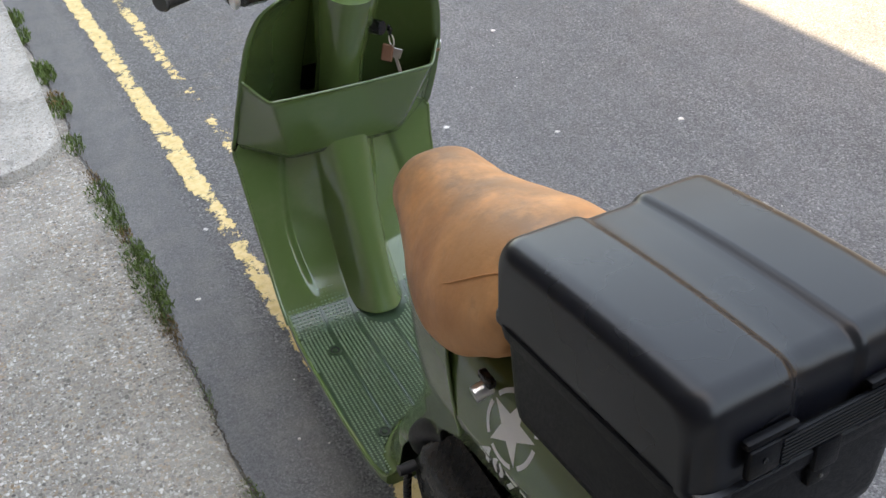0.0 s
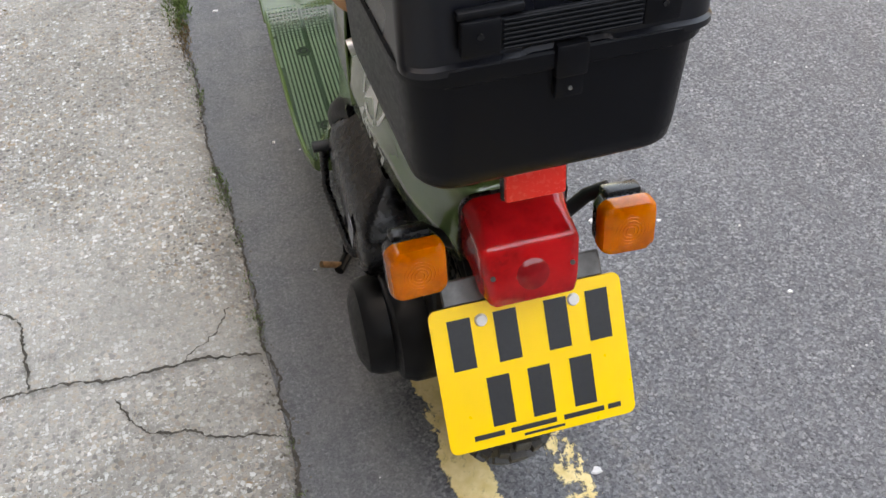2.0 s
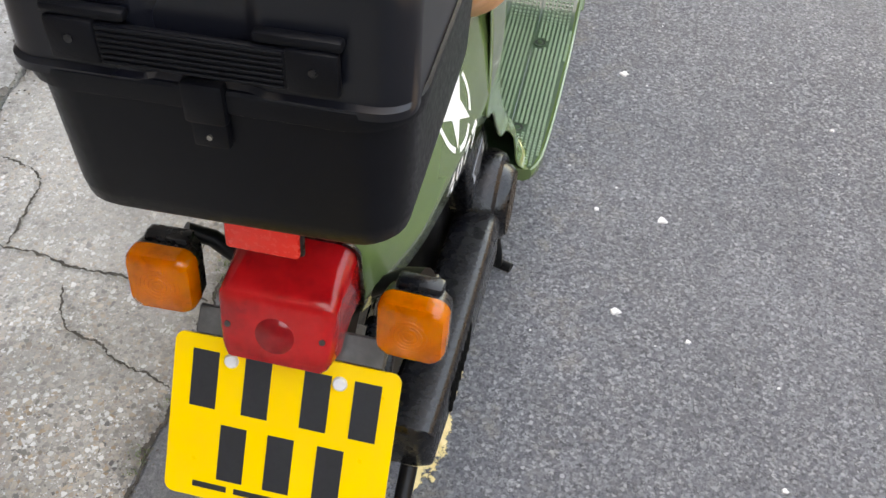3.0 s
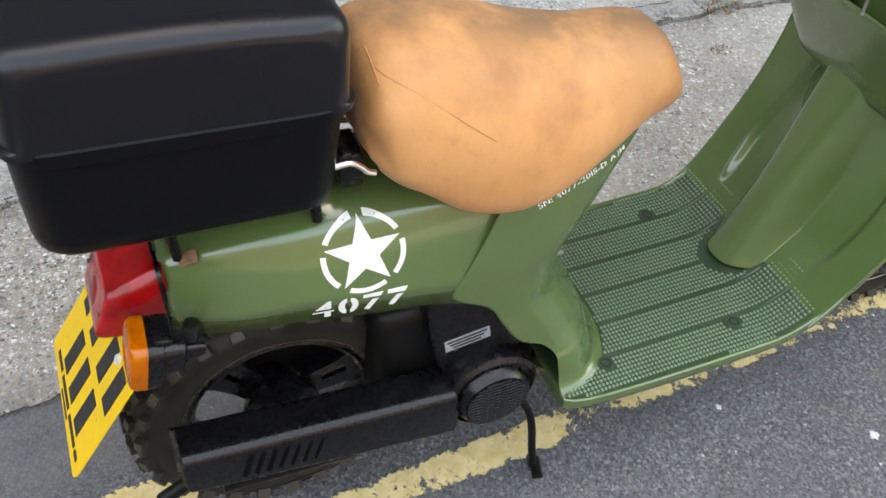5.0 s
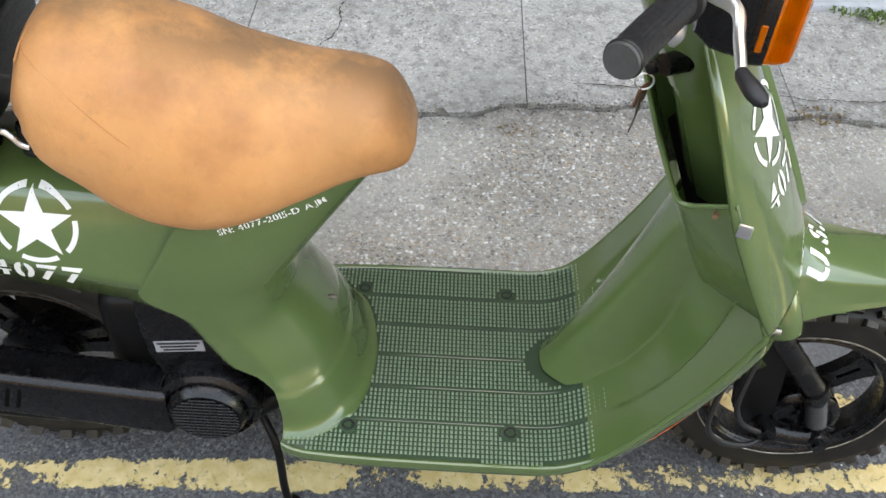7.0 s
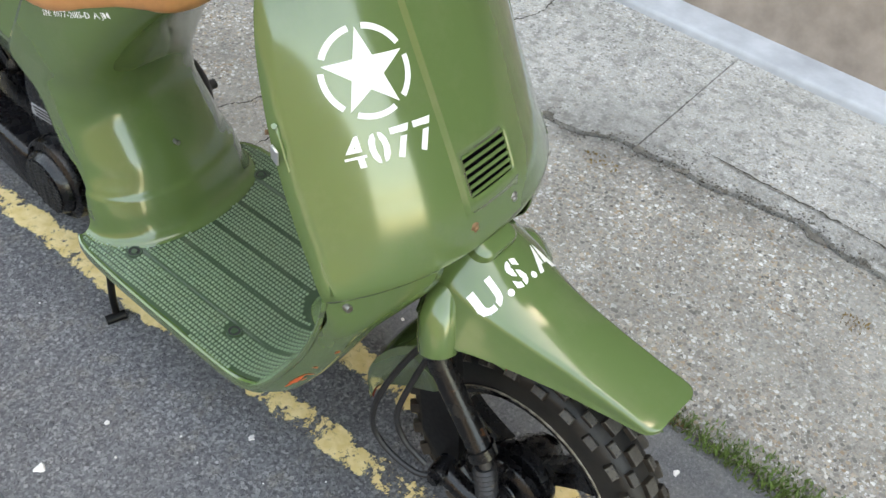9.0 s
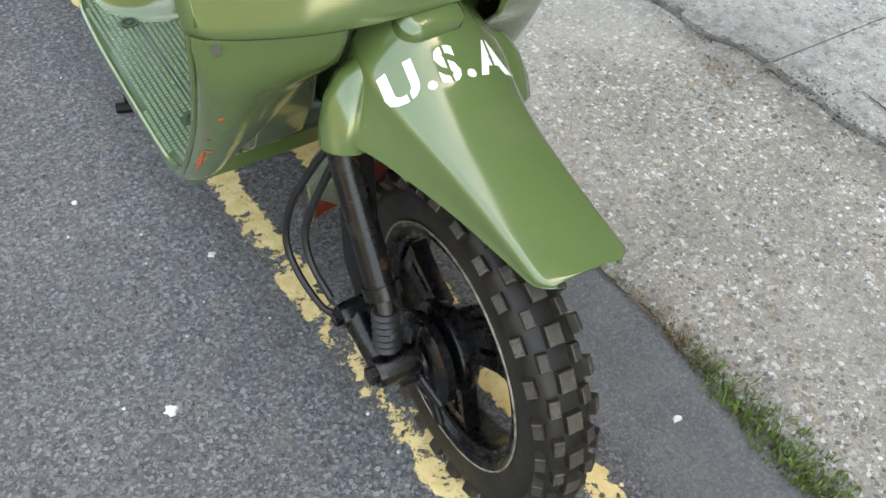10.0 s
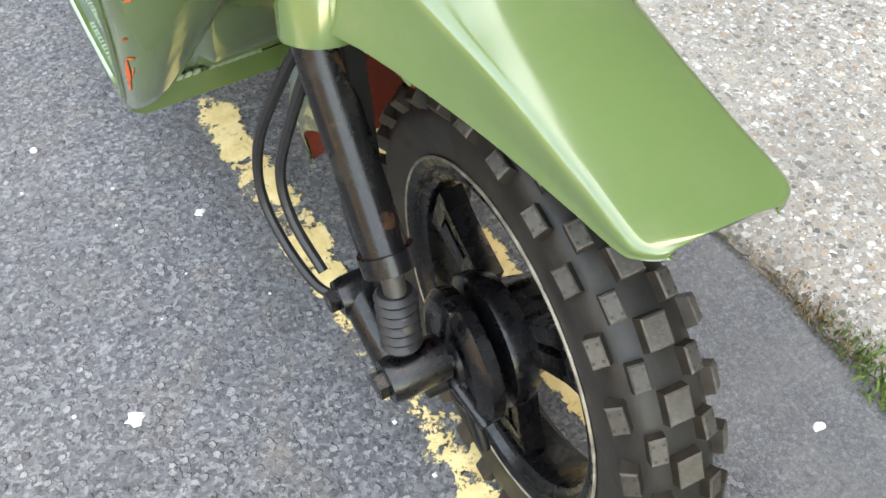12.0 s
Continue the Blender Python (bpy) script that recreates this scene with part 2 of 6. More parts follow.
def lens_material(name, color, rough=0.12, clear_part=0.15):
    n = Nodes(name)
    # light and dark of moulded prisms put into the colour at random
    prism_tone = n.channel(n.cells(170, out="Color"), 0)
    deep, clear = tuple(v * 0.62 for v in color), tuple(min(1.0, v * 1.22) for v in color)
    col = n.mix(n.ramp(n.noise(26, 3), (0.38, 0.0), (0.62, 1.0)), deep, clear)
    col = n.mix(n.calc("MULTIPLY", prism_tone, 0.55), col, color)
    n.set(Base_Color=col, Roughness=rough, Coat_Weight=0.35, Coat_Roughness=0.04, Specular_IOR_Level=0.3, Subsurface_Weight=0.1, Subsurface_Scale=0.01, Transmission_Weight=clear_part, IOR=1.4)
    n.put(n.bsdf.inputs["Subsurface Radius"], (1.0, 0.3, 0.1))
    return n.m


def rubber_material():
    n = Nodes("tyre_rubber")
    a = n.noise(22, 7, 0.68)
    col = n.ramp(a, (0.32, (0.009, 0.0085, 0.0078)), (0.56, (0.019, 0.0172, 0.015)), (0.78, (0.048, 0.042, 0.034)))
    col = n.mix(n.ramp(n.noise(140, 5, 0.7), (0.56, 0.0), (0.78, 0.3)), col, (0.055, 0.045, 0.034))
    n.set(Base_Color=col, Roughness=n.channel(n.ramp(a, (0.3, 0.33), (0.7, 0.60)), 0), Specular_IOR_Level=0.34)
    n.bump(n.noise(260, 4), 0.3, 0.0008)
    return n.m


M_GREEN = green_paint()
# body green with the board's dark bluish reflection put into the colour
M_BOARD_TINT = green_paint("green_footboard_paint", (0.024, 0.056, 0.026), 0.34)
# worn pip tops, lightened further by sky glint put into the colour
M_PIP = green_paint("worn_pip_paint", (0.20, 0.285, 0.185), 0.42)
# lid copy of the box plastic, sky light put in as lighter, bluer colour
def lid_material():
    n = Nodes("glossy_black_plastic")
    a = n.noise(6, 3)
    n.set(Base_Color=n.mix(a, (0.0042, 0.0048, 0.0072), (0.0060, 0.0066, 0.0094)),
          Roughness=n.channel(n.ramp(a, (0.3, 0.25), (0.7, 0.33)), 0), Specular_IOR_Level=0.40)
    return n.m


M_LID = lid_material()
# body copy, darker and less glossy so the shaded sides read black
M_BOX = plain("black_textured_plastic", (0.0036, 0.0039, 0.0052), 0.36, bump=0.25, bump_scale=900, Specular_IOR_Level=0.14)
M_BLACK = plain("black_paint", (0.0036, 0.0036, 0.0044), 0.27, scale=14, vary=0.4, bump=0.03, bump_scale=90, Specular_IOR_Level=0.42)
M_BLACK_DULL = plain("dull_black_metal", (0.0055, 0.0053, 0.0055), 0.38, vary=0.6, scale=20, bump=0.07, Specular_IOR_Level=0.2)
# near-black that stands in for the shade inside hollows
M_HOLLOW_SHADE = plain("matt_black_plastic", (0.002, 0.002, 0.002), 0.9, Specular_IOR_Level=0.1)
M_RUBBER = rubber_material()
def tread_material():
    """Worn block tops: grey scuffed rubber, brown dried mud, some blocks cleaner than others."""
    n = Nodes("worn_tread_rubber")
    a, b = n.noise(75, 7, 0.7), n.noise(260, 5, 0.7)
    col = n.ramp(a, (0.34, (0.018, 0.0165, 0.0145)), (0.52, (0.056, 0.052, 0.045)), (0.70, (0.125, 0.115, 0.100)))
    col = n.mix(n.ramp(n.noise(24, 5, 0.6), (0.46, 0.0), (0.62, 0.55)), col, (0.066, 0.052, 0.036))
    col = n.mix(n.ramp(b, (0.55, 0.0), (0.68, 0.6)), col, (0.022, 0.019, 0.017))
    own = n.t.nodes.new("ShaderNodeObjectInfo").outputs["Random"]
    col = n.mix(n.ramp(own, (0.0, 0.65), (0.5, 0.0)), col, (0.030, 0.024, 0.018))
    col = n.mix(n.ramp(own, (0.6, 0.0), (1.0, 0.5)), col, (0.105, 0.086, 0.064))
    n.set(Base_Color=col, Roughness=n.channel(n.ramp(a, (0.3, 0.42), (0.7, 0.72)), 0))
    n.bump(b, 0.6, 0.001)
    return n.m


M_BLOCK = tread_material()
M_BLOCK_SIDE = plain("dirty_tread_side", (0.020, 0.0155, 0.0115), 0.45, vary=0.7, scale=70, bump=0.3, bump_scale=300)
M_RIM_EDGE = plain("worn_rim_edge", (0.30, 0.27, 0.22), 0.5, 0.4, vary=0.7, scale=70)


def shock_material():
    n = Nodes("scuffed_black_enamel")
    a = n.noise(30, 7, 0.7)
    col = n.ramp(a, (0.35, (0.004, 0.004, 0.0045)), (0.6, (0.007, 0.007, 0.007)), (0.75, (0.032, 0.030, 0.026)))
    rust = n.ramp(n.noise(24, 7, 0.72, dist=0.5), (0.58, 0.0), (0.66, 1.0))
    col = n.mix(rust, col, (0.055, 0.024, 0.012))
    n.set(Base_Color=col, Roughness=n.channel(n.ramp(a, (0.3, 0.14), (0.7, 0.34)), 0), Specular_IOR_Level=0.38)
    n.bump(n.noise(120, 4), 0.15, 0.0006)
    return n.m


M_SHOCK = shock_material()
M_GRIP = plain("black_grip_rubber", (0.012, 0.012, 0.0135), 0.5, bump=0.2)
M_LEATHER = leather_material()
M_SEAM = plain("leather_seam", (0.50, 0.215, 0.078), 0.7)
def alloy_material():
    n = Nodes("polished_alloy")
    a = n.noise(9, 3)
    n.set(Base_Color=n.mix(a, (0.80, 0.81, 0.82), (0.88, 0.88, 0.88)), Roughness=n.channel(n.ramp(a, (0.3, 0.26), (0.7, 0.36)), 0), Metallic=1.0)
    return n.m


M_CHROME = alloy_material()
M_CAP = plain("worn_grey_rubber", (0.055, 0.056, 0.055), 0.5, vary=0.25, scale=40)
M_STEEL = plain("dull_steel", (0.34, 0.33, 0.31), 0.42, 1.0, vary=0.35)
M_BRACKET = plain("dirty_bracket_steel", (0.10, 0.095, 0.09), 0.55, 0.8, vary=0.4)
M_RUST = plain("rusty_bolt", (0.22, 0.12, 0.06), 0.75, 0.3, vary=0.5, scale=120)
M_AMBER = lens_material("amber_lens", (1.0, 0.19, 0.0), 0.09, 0.5)
M_RED = lens_material("red_lens", (0.90, 0.016, 0.020), 0.08, 0.58)
M_BULB = plain("dark_red_bulb_window", (0.24, 0.006, 0.008), 0.12, vary=0.3, scale=60)
M_REFLECT = plain("red_reflector", (0.85, 0.03, 0.02), 0.25, vary=0.05)
M_PLATE = plain("yellow_reflective_plate", (0.93, 0.55, 0.010), 0.35, vary=0.06, scale=8)
# ink for print, also the painted shade of screw recesses and tread pits
M_INK_SHADE = plain("black_ink", (0.012, 0.012, 0.014), 0.5)
M_WHITE = plain("white_stencil_paint", (0.80, 0.80, 0.77), 0.5, vary=0.06)
M_SCRAPE = plain("orange_undercoat", (0.62, 0.10, 0.03), 0.6, vary=0.3, scale=200)
M_PRIMER = plain("red_primer", (0.22, 0.03, 0.015), 0.6, vary=0.35)
M_LABEL = plain("silver_label", (0.30, 0.31, 0.33), 0.4, vary=0.1)
M_BROWN = plain("brown_leather_fob", (0.16, 0.07, 0.04), 0.6)
M_ASPHALT = asphalt_material()
M_PAVE = aggregate_material("exposed_aggregate_concrete", (0.325, 0.302, 0.270), (0.075, 0.07, 0.07))
M_SLAB = aggregate_material("weathered_slab_concrete", (0.45, 0.435, 0.41), (0.09, 0.085, 0.08), 130.0, 0.3, 0.70, 0.50)
M_KERB = aggregate_material("pale_kerb_concrete", (0.55, 0.53, 0.49), (0.2, 0.19, 0.18), 150.0, 0.3, 0.7)
M_FILLET = plain("cement_fillet", (0.40, 0.41, 0.43), 0.85, vary=0.25, scale=9, bump=0.4, bump_scale=60)
M_YELLOW = road_paint_material()
M_SILT = plain("joint_silt", (0.13, 0.115, 0.098), 0.95, vary=0.6, scale=45, bump=0.8)
M_DIRT = plain("crack_dirt", (0.055, 0.047, 0.038), 0.95, vary=0.5, scale=60, bump=0.6)
M_GRASS = plain("grass", (0.098, 0.158, 0.036), 0.6, vary=0.5, scale=40)
M_DRY = plain("dry_moss", (0.20, 0.13, 0.055), 0.9, vary=0.5, scale=40)
M_LITTER = plain("pale_litter", (0.62, 0.60, 0.58), 0.8, vary=0.2, scale=60)
M_BRICK = plain("dark_grey_brick", (0.078, 0.070, 0.066), 0.9, vary=0.3, scale=3, bump=0.5, bump_scale=40)
M_WALL = plain("brown_wall_render", (0.30, 0.24, 0.20), 0.9, vary=0.3, scale=12, bump=0.5, bump_scale=90)


# ---- building helpers ----
def mesh(name, verts, faces, material, parent=None, label="", sharp=35.0, smooth=True):
    """One mesh object from points and faces."""
    me = bpy.data.meshes.new(name)
    me.from_pydata([tuple(v) for v in verts], [], faces)
    bm = bmesh.new()
    bm.from_mesh(me)
    bmesh.ops.recalc_face_normals(bm, faces=bm.faces)
    return part(name, bm, material, parent, label, sharp, smooth, me)


def part(name, bm, material, parent=None, label="", sharp=35.0, smooth=True, me=None):
    """Links a bmesh as one mesh object under a thing or a part."""
    me = me or bpy.data.meshes.new(name)
    bm.to_mesh(me)
    bm.free()
    me.materials.append(material)
    me.polygons.foreach_set("use_smooth", [smooth] * len(me.polygons))
    if smooth:
        me.set_sharp_from_angle(angle=radians(sharp))
    ob = new(name, me)
    ob.parent = parent
    if label:
        ob["label"] = label
    return ob


def again(ob, matrix, parent=None):
    """Another part on the same mesh."""
    o = new(ob.name.split(".")[0], ob.data)
    o.parent = parent or ob.parent
    o.matrix_basis = matrix
    if "label" in ob:
        o["label"] = ob["label"]
    return o


def loft(rings, close=True, caps=True):
    """Points and faces of a skin over rings of equal count."""
    verts = [p for ring in rings for p in ring]
    k = len(rings[0])
    faces = []
    for i in range(len(rings) - 1):
        for j in range(k if close else k - 1):
            a, b = i * k + j, i * k + (j + 1) % k
            faces.append((a, b, b + k, a + k))
    if caps and close:
        faces += [tuple(range(k))[::-1], tuple((len(rings) - 1) * k + j for j in range(k))]
    return verts, faces


def join(*pieces):
    """Several sets of points and faces as one."""
    verts, faces = [], []
    for v, f in pieces:
        n = len(verts)
        verts += list(v)
        faces += [tuple(i + n for i in face) for face in f]
    return verts, faces


def tube(path, radius, seg=12, caps=True):
    """A round bar along a path; radius: a number or one a point."""
    path = [Vector(p) for p in path]
    radii = radius if isinstance(radius, (list, tuple)) else [radius] * len(path)
    rings, side = [], None
    for i, p in enumerate(path):
        way = (path[min(i + 1, len(path) - 1)] - path[max(i - 1, 0)]).normalized()
        if side is None:
            side = way.orthogonal().normalized()
        side = (side - way * side.dot(way)).normalized()
        up = way.cross(side)
        rings.append([p + radii[i] * (math.cos(a) * side + math.sin(a) * up) for a in (2 * math.pi * j / seg for j in range(seg))])
    return loft(rings, True, caps)


def bend(points, steps=8):
    """A smooth curve through points (Catmull-Rom)."""
    p = [Vector(q) for q in points]
    p = [2 * p[0] - p[1]] + p + [2 * p[-1] - p[-2]]
    out = []
    for i in range(1, len(p) - 2):
        for s in range(steps):
            t = s / steps
            out.append(0.5 * (2 * p[i] + (p[i + 1] - p[i - 1]) * t + (2 * p[i - 1] - 5 * p[i] + 4 * p[i + 1] - p[i + 2]) * t * t + (3 * p[i] - p[i - 1] - 3 * p[i + 1] + p[i + 2]) * t ** 3))
    return out + [p[-2]]


def spin(profile, seg=48, axis="X"):
    """A turned body: profile rows of (radius, place along the axis)."""
    rings = []
    for r, h in profile:
        ring = []
        for j in range(seg):
            a = 2 * math.pi * j / seg
            c, s = r * math.cos(a), r * math.sin(a)
            ring.append((h, c, s) if axis == "X" else (c, h, s) if axis == "Y" else (c, s, h))
        rings.append(ring)
    return loft(rings, True, False)


def block(sx, sy, sz, bevel=0.003, seg=2, at=(0, 0, 0)):
    """A box with rounded edges, as a bmesh."""
    bm = bmesh.new()
    bmesh.ops.create_cube(bm, size=1.0)
    bmesh.ops.scale(bm, vec=(sx, sy, sz), verts=bm.verts)
    if bevel:
        bmesh.ops.bevel(bm, geom=bm.edges[:], offset=bevel, segments=seg, affect="EDGES", profile=0.5)
    bmesh.ops.translate(bm, vec=at, verts=bm.verts)
    return bm


def curve_at(rows, t):
    """A smooth value at t from rows of (t, value, ...)."""
    ts = [r[0] for r in rows]
    if t <= ts[0]:
        return rows[0][1:]
    if t >= ts[-1]:
        return rows[-1][1:]
    i = max(k for k in range(len(ts)) if ts[k] <= t)
    i = min(i, len(ts) - 2)
    out = []
    for c in range(1, len(rows[0])):
        p0, p1, p2, p3 = (rows[min(max(k, 0), len(rows) - 1)] for k in (i - 1, i, i + 1, i + 2))
        h = p2[0] - p1[0]
        m1 = (p2[c] - p0[c]) / (p2[0] - p0[0]) * h if p2[0] > p0[0] else 0
        m2 = (p3[c] - p1[c]) / (p3[0] - p1[0]) * h if p3[0] > p1[0] else 0
        u = (t - p1[0]) / h
        out.append((2 * u**3 - 3 * u**2 + 1) * p1[c] + (u**3 - 2 * u**2 + u) * m1 + (-2 * u**3 + 3 * u**2) * p2[c] + (u**3 - u**2) * m2)
    return out


def solid(ob, thick, offset=-1):
    """Gives a sheet its thickness."""
    m = ob.modifiers.new("thickness", "SOLIDIFY")
    m.thickness, m.offset = thick, offset
    return ob


def steps(a, b, n):
    return [a + (b - a) * i / (n - 1) for i in range(n)]


# ---- ground ----
def kerb_x(y):
    y = max(-2.5, min(4.5, y))
    return -0.305 - 0.052 * y + 0.006 * math.sin(5.1 * y) + 0.004 * math.sin(13.0 * y + 1)


def ground_sheet(name, x_of, rows, z_of, material, label, category, cols=24, wobble=0.0):
    verts, faces = [], []
    for y in rows:
        a, b = x_of(y)
        for k in range(cols + 1):
            x = a + (b - a) * k / cols
            verts.append((x, y, z_of(x, y) + wobble * noise.noise((x * 3, y * 3, 0.3))))
    n = cols + 1
    for i in range(len(rows) - 1):
        for k in range(cols):
            faces.append((i * n + k, i * n + k + 1, i * n + n + k + 1, i * n + n + k))
    ob = mesh(name, verts, faces, material)
    return tagged(ob, label, category, kind="structure")


far = [-400, -60, -12, -5] + steps(-2, 4.5, 90) + [7, 14, 60, 400]
ground_sheet("road", lambda y: (kerb_x(y) - 0.05, 400.0), far, lambda x, y: 0.0, M_ASPHALT, "grey asphalt road with worn double yellow lines", "road", 2)
pave_z = lambda x, y: 0.014 + 0.025 * min(1.0, max(0.0, (kerb_x(y) - x) / 1.2)) - 0.012 * math.exp(-max(0.0, kerb_x(y) - x) / 0.012)


def inner_x(y):
    y = max(-2.5, min(4.5, y))
    run = curve_at([(-2.5, -0.53), (-1.0, -0.72), (0.0, -0.85), (0.4, -0.888), (0.67, -0.922), (0.8, -0.952), (1.0, -0.978), (1.2, -0.992), (1.45, -0.977), (1.65, -0.968), (2.0, -0.972), (4.5, -1.0)], y)[0]
    return run - 0.010 * math.sin(17 * y) - 0.007 * math.sin(41 * y + 1)


def xs_between(a, b, n):
    return [a + (b - a) * (k / n) ** 2.2 for k in range(n + 1)]


def pavement(name, x_from, x_to, rows, material, label, n=26, lift=0.0):
    verts, faces = [], []
    for y in rows:
        a, b = x_from(y), x_to(y)
        verts.append((a + 0.004, y, -0.03))
        for x in xs_between(a, b, n):
            verts.append((x, y, pave_z(x, y) + lift + 0.004 * noise.noise((x * 9, y * 9, 0.7))))
        verts.append((b, y, -0.03))
    k = n + 3
    for i in range(len(rows) - 1):
        for j in range(k - 1):
            faces.append((i * k + j, i * k + j + 1, i * k + k + j + 1, i * k + k + j))
    return tagged(mesh(name, verts, faces, material, sharp=60), label, "pavement", kind="structure")


near_rows = steps(-2.5, 4.5, 180)
pavement("pavement", kerb_x, lambda y: inner_x(y) + 0.004, [-400, -40, -8] + near_rows + [8, 40, 400], M_PAVE, "exposed aggregate concrete pavement with cracks and mossy edge")


def slab(y0, y1, x_to, tilt=0.0, x_near=None):
    """One pale slab beyond the rough strip."""
    rows = steps(y0 + 0.0012, y1 - 0.0012, max(3, int((y1 - y0) / 0.05)))
    verts, faces = [], []
    n = 10
    for y in rows:
        a = (x_near(y) if x_near else inner_x(y)) - 0.006
        verts.append((a, y, -0.03))
        for k in range(n + 1):
            x = a + (x_to - a) * k / n
            verts.append((x, y, pave_z(x, y) + 0.006 + tilt * (y - y0) + 0.003 * noise.noise((x * 5, y * 5, 2.0))))
        verts.append((x_to, y, -0.03))
    k = n + 3
    for i in range(len(rows) - 1):
        for j in range(k - 1):
            faces.append((i * k + j, i * k + j + 1, i * k + k + j + 1, i * k + k + j))
    faces.append(tuple(range(k)))
    faces.append(tuple((len(rows) - 1) * k + j for j in range(k)))
    return mesh("slab", verts, faces, M_SLAB, footway, sharp=50)


footway = tagged(new("footway"), "pale weathered concrete slabs along the wall", "footway", kind="structure")
edges = [-14.0, -9.0, -6.0, -2.4, -1.5, -0.68, 0.10, 0.83, 1.50, 2.30, 3.1, 4.0, 9.0, 14.0]
for y0, y1 in zip(edges, edges[1:]):
    slab(y0, y1, -1.51, random.uniform(-0.003, 0.003))

# unseen walls added to close the footway and keep the sun off this side of the street; the one between is lower and
# lets a patch through
for name, y0, y1, top, label in (("wall_house", -14.0, 1.22, 13.0, "unseen tall dark grey brick wall added to shade the street"), ("wall_cottage", 1.22, 3.3, 5.25, "unseen lower dark grey brick wall added to let a patch of sun through"), ("wall_terrace", 3.3, 30.0, 13.0, "unseen tall dark grey brick wall added to shade beyond the sun patch")):
    bm = block(4.0, y1 - y0, top - 0.7, 0.01, 1, (-3.62, (y0 + y1) / 2, (top + 0.7) / 2))
    tagged(part(name, bm, M_BRICK), label, "wall", kind="structure")
bm = block(0.3, 44.0, 0.9, 0.01, 1, (-1.762, 8.0, 0.25))
tagged(part("wall_street", bm, M_WALL), "brown rendered wall at the back of the footway", "wall", kind="structure")
# unseen wall added to cut low sky light and shape the reflections
bm = block(0.4, 60.0, 6.4, 0.02, 1, (12.2, 1.5, 3.2))
tagged(part("wall_across", bm, M_BRICK), "unseen dark grey brick wall added across the street to shape reflections", "wall", kind="structure")
# unseen wall added to darken the faces turned to the rear
bm = block(14.0, 0.4, 3.2, 0.02, 1, (5.4, -7.0, 1.6))
tagged(part("wall_end", bm, M_BRICK), "unseen dark grey brick wall added to block sky light from behind", "wall", kind="structure")
bm = block(0.14, 44.0, 0.06, 0.012, 3, (-1.565, 8.0, 0.037))
tagged(part("trim_wall_foot", bm, M_FILLET), "smooth pale cement fillet along the foot of the wall", "trim", kind="structure")


# raised pale kerb with its rounded end
def kerb_end():
    outline = []
    for a in steps(-90, 0, 14):
        outline.append((-0.66 + 0.20 * math.cos(radians(a)), 2.29 + 0.20 * math.sin(radians(a))))
    outline = [(-1.05, 2.09)] + outline + [(-0.475, 3.0), (-0.53, 4.4), (-0.53, 14.0), (-1.05, 14.0)]
    rings = []
    for z, inset in ((-0.02, 0), (0.035, 0), (0.05, 0.006), (0.056, 0.02)):
        cx = sum(p[0] for p in outline) / len(outline)
        cy = sum(p[1] for p in outline) / len(outline)
        ring = []
        for x, y in outline:
            d = Vector((cx - x, cy - y))
            d = d.normalized() * inset
            ring.append((x + d.x, y + d.y, z + 0.004 * noise.noise((x * 7, y * 7, 4))))
        rings.append(ring)
    v, f = loft(rings, True, True)
    return tagged(mesh("kerb", v, f, M_KERB, sharp=40), "pale raised concrete kerb with a rounded end", "kerb", kind="structure")


kerb_end()


# double yellow lines
def yellow_line(x_at, width, wear_at, label):
    rows = [-14.0, -6.0] + steps(-1.5, 4.4, 120) + [8.0, 14.0]
    verts, faces, uvs = [], [], []
    for y in rows:
        w = width + 0.006 * noise.noise((y * 4, width * 100, 0))
        for k in (0, 0.25, 0.5, 0.75, 1):
            verts.append((x_at(y) + w * k, y, 0.0025))
            uvs.append((k, wear_at(y)))
    for i in range(len(rows) - 1):
        for k in range(4):
            a = i * 5 + k
            faces.append((a, a + 1, a + 6, a + 5))
    ob = mesh("yellow_line", verts, faces, M_YELLOW)
    layer = ob.data.uv_layers.new(name="UVMap")
    for loop in ob.data.loops:
        layer.data[loop.index].uv = uvs[loop.vertex_index]
    return tagged(ob, label, "road marking", "double yellow lines", "structure")


yellow_line(lambda y: -0.092 - 0.052 * max(-2.5, min(4.5, y)), 0.078, lambda y: 0.19 + 0.5 * max(0, min(1, (y - 1.1) * 2)) * (y < 1.75) + 0.1 * math.sin(y * 3), "worn flaking yellow painted line on the asphalt")
yellow_line(lambda y: 0.060 - 0.050 * max(-2.5, min(4.5, y)), 0.074, lambda y: 0.31 + 0.75 * (0.50 < y < 0.60) + 0.20 * (0.60 <= y < 0.82) + 0.22 * math.sin(y * 5 + 2.4) + 0.3 * (y > 1.5), "worn flaking yellow painted line on the asphalt")


# ---- scooter ----
scooter = tagged(new("scooter"), "olive green scooter with tan leather seat and black top box", "scooter")
scooter.matrix_basis = pose(-0.003, 0, 0, 0, 1.5, 0)


def mirror(points):
    """A half outline from the middle outwards, completed to the other side."""
    return [(-x, y, z) for x, y, z in points[::-1] if abs(x) > 1e-6] + list(points)


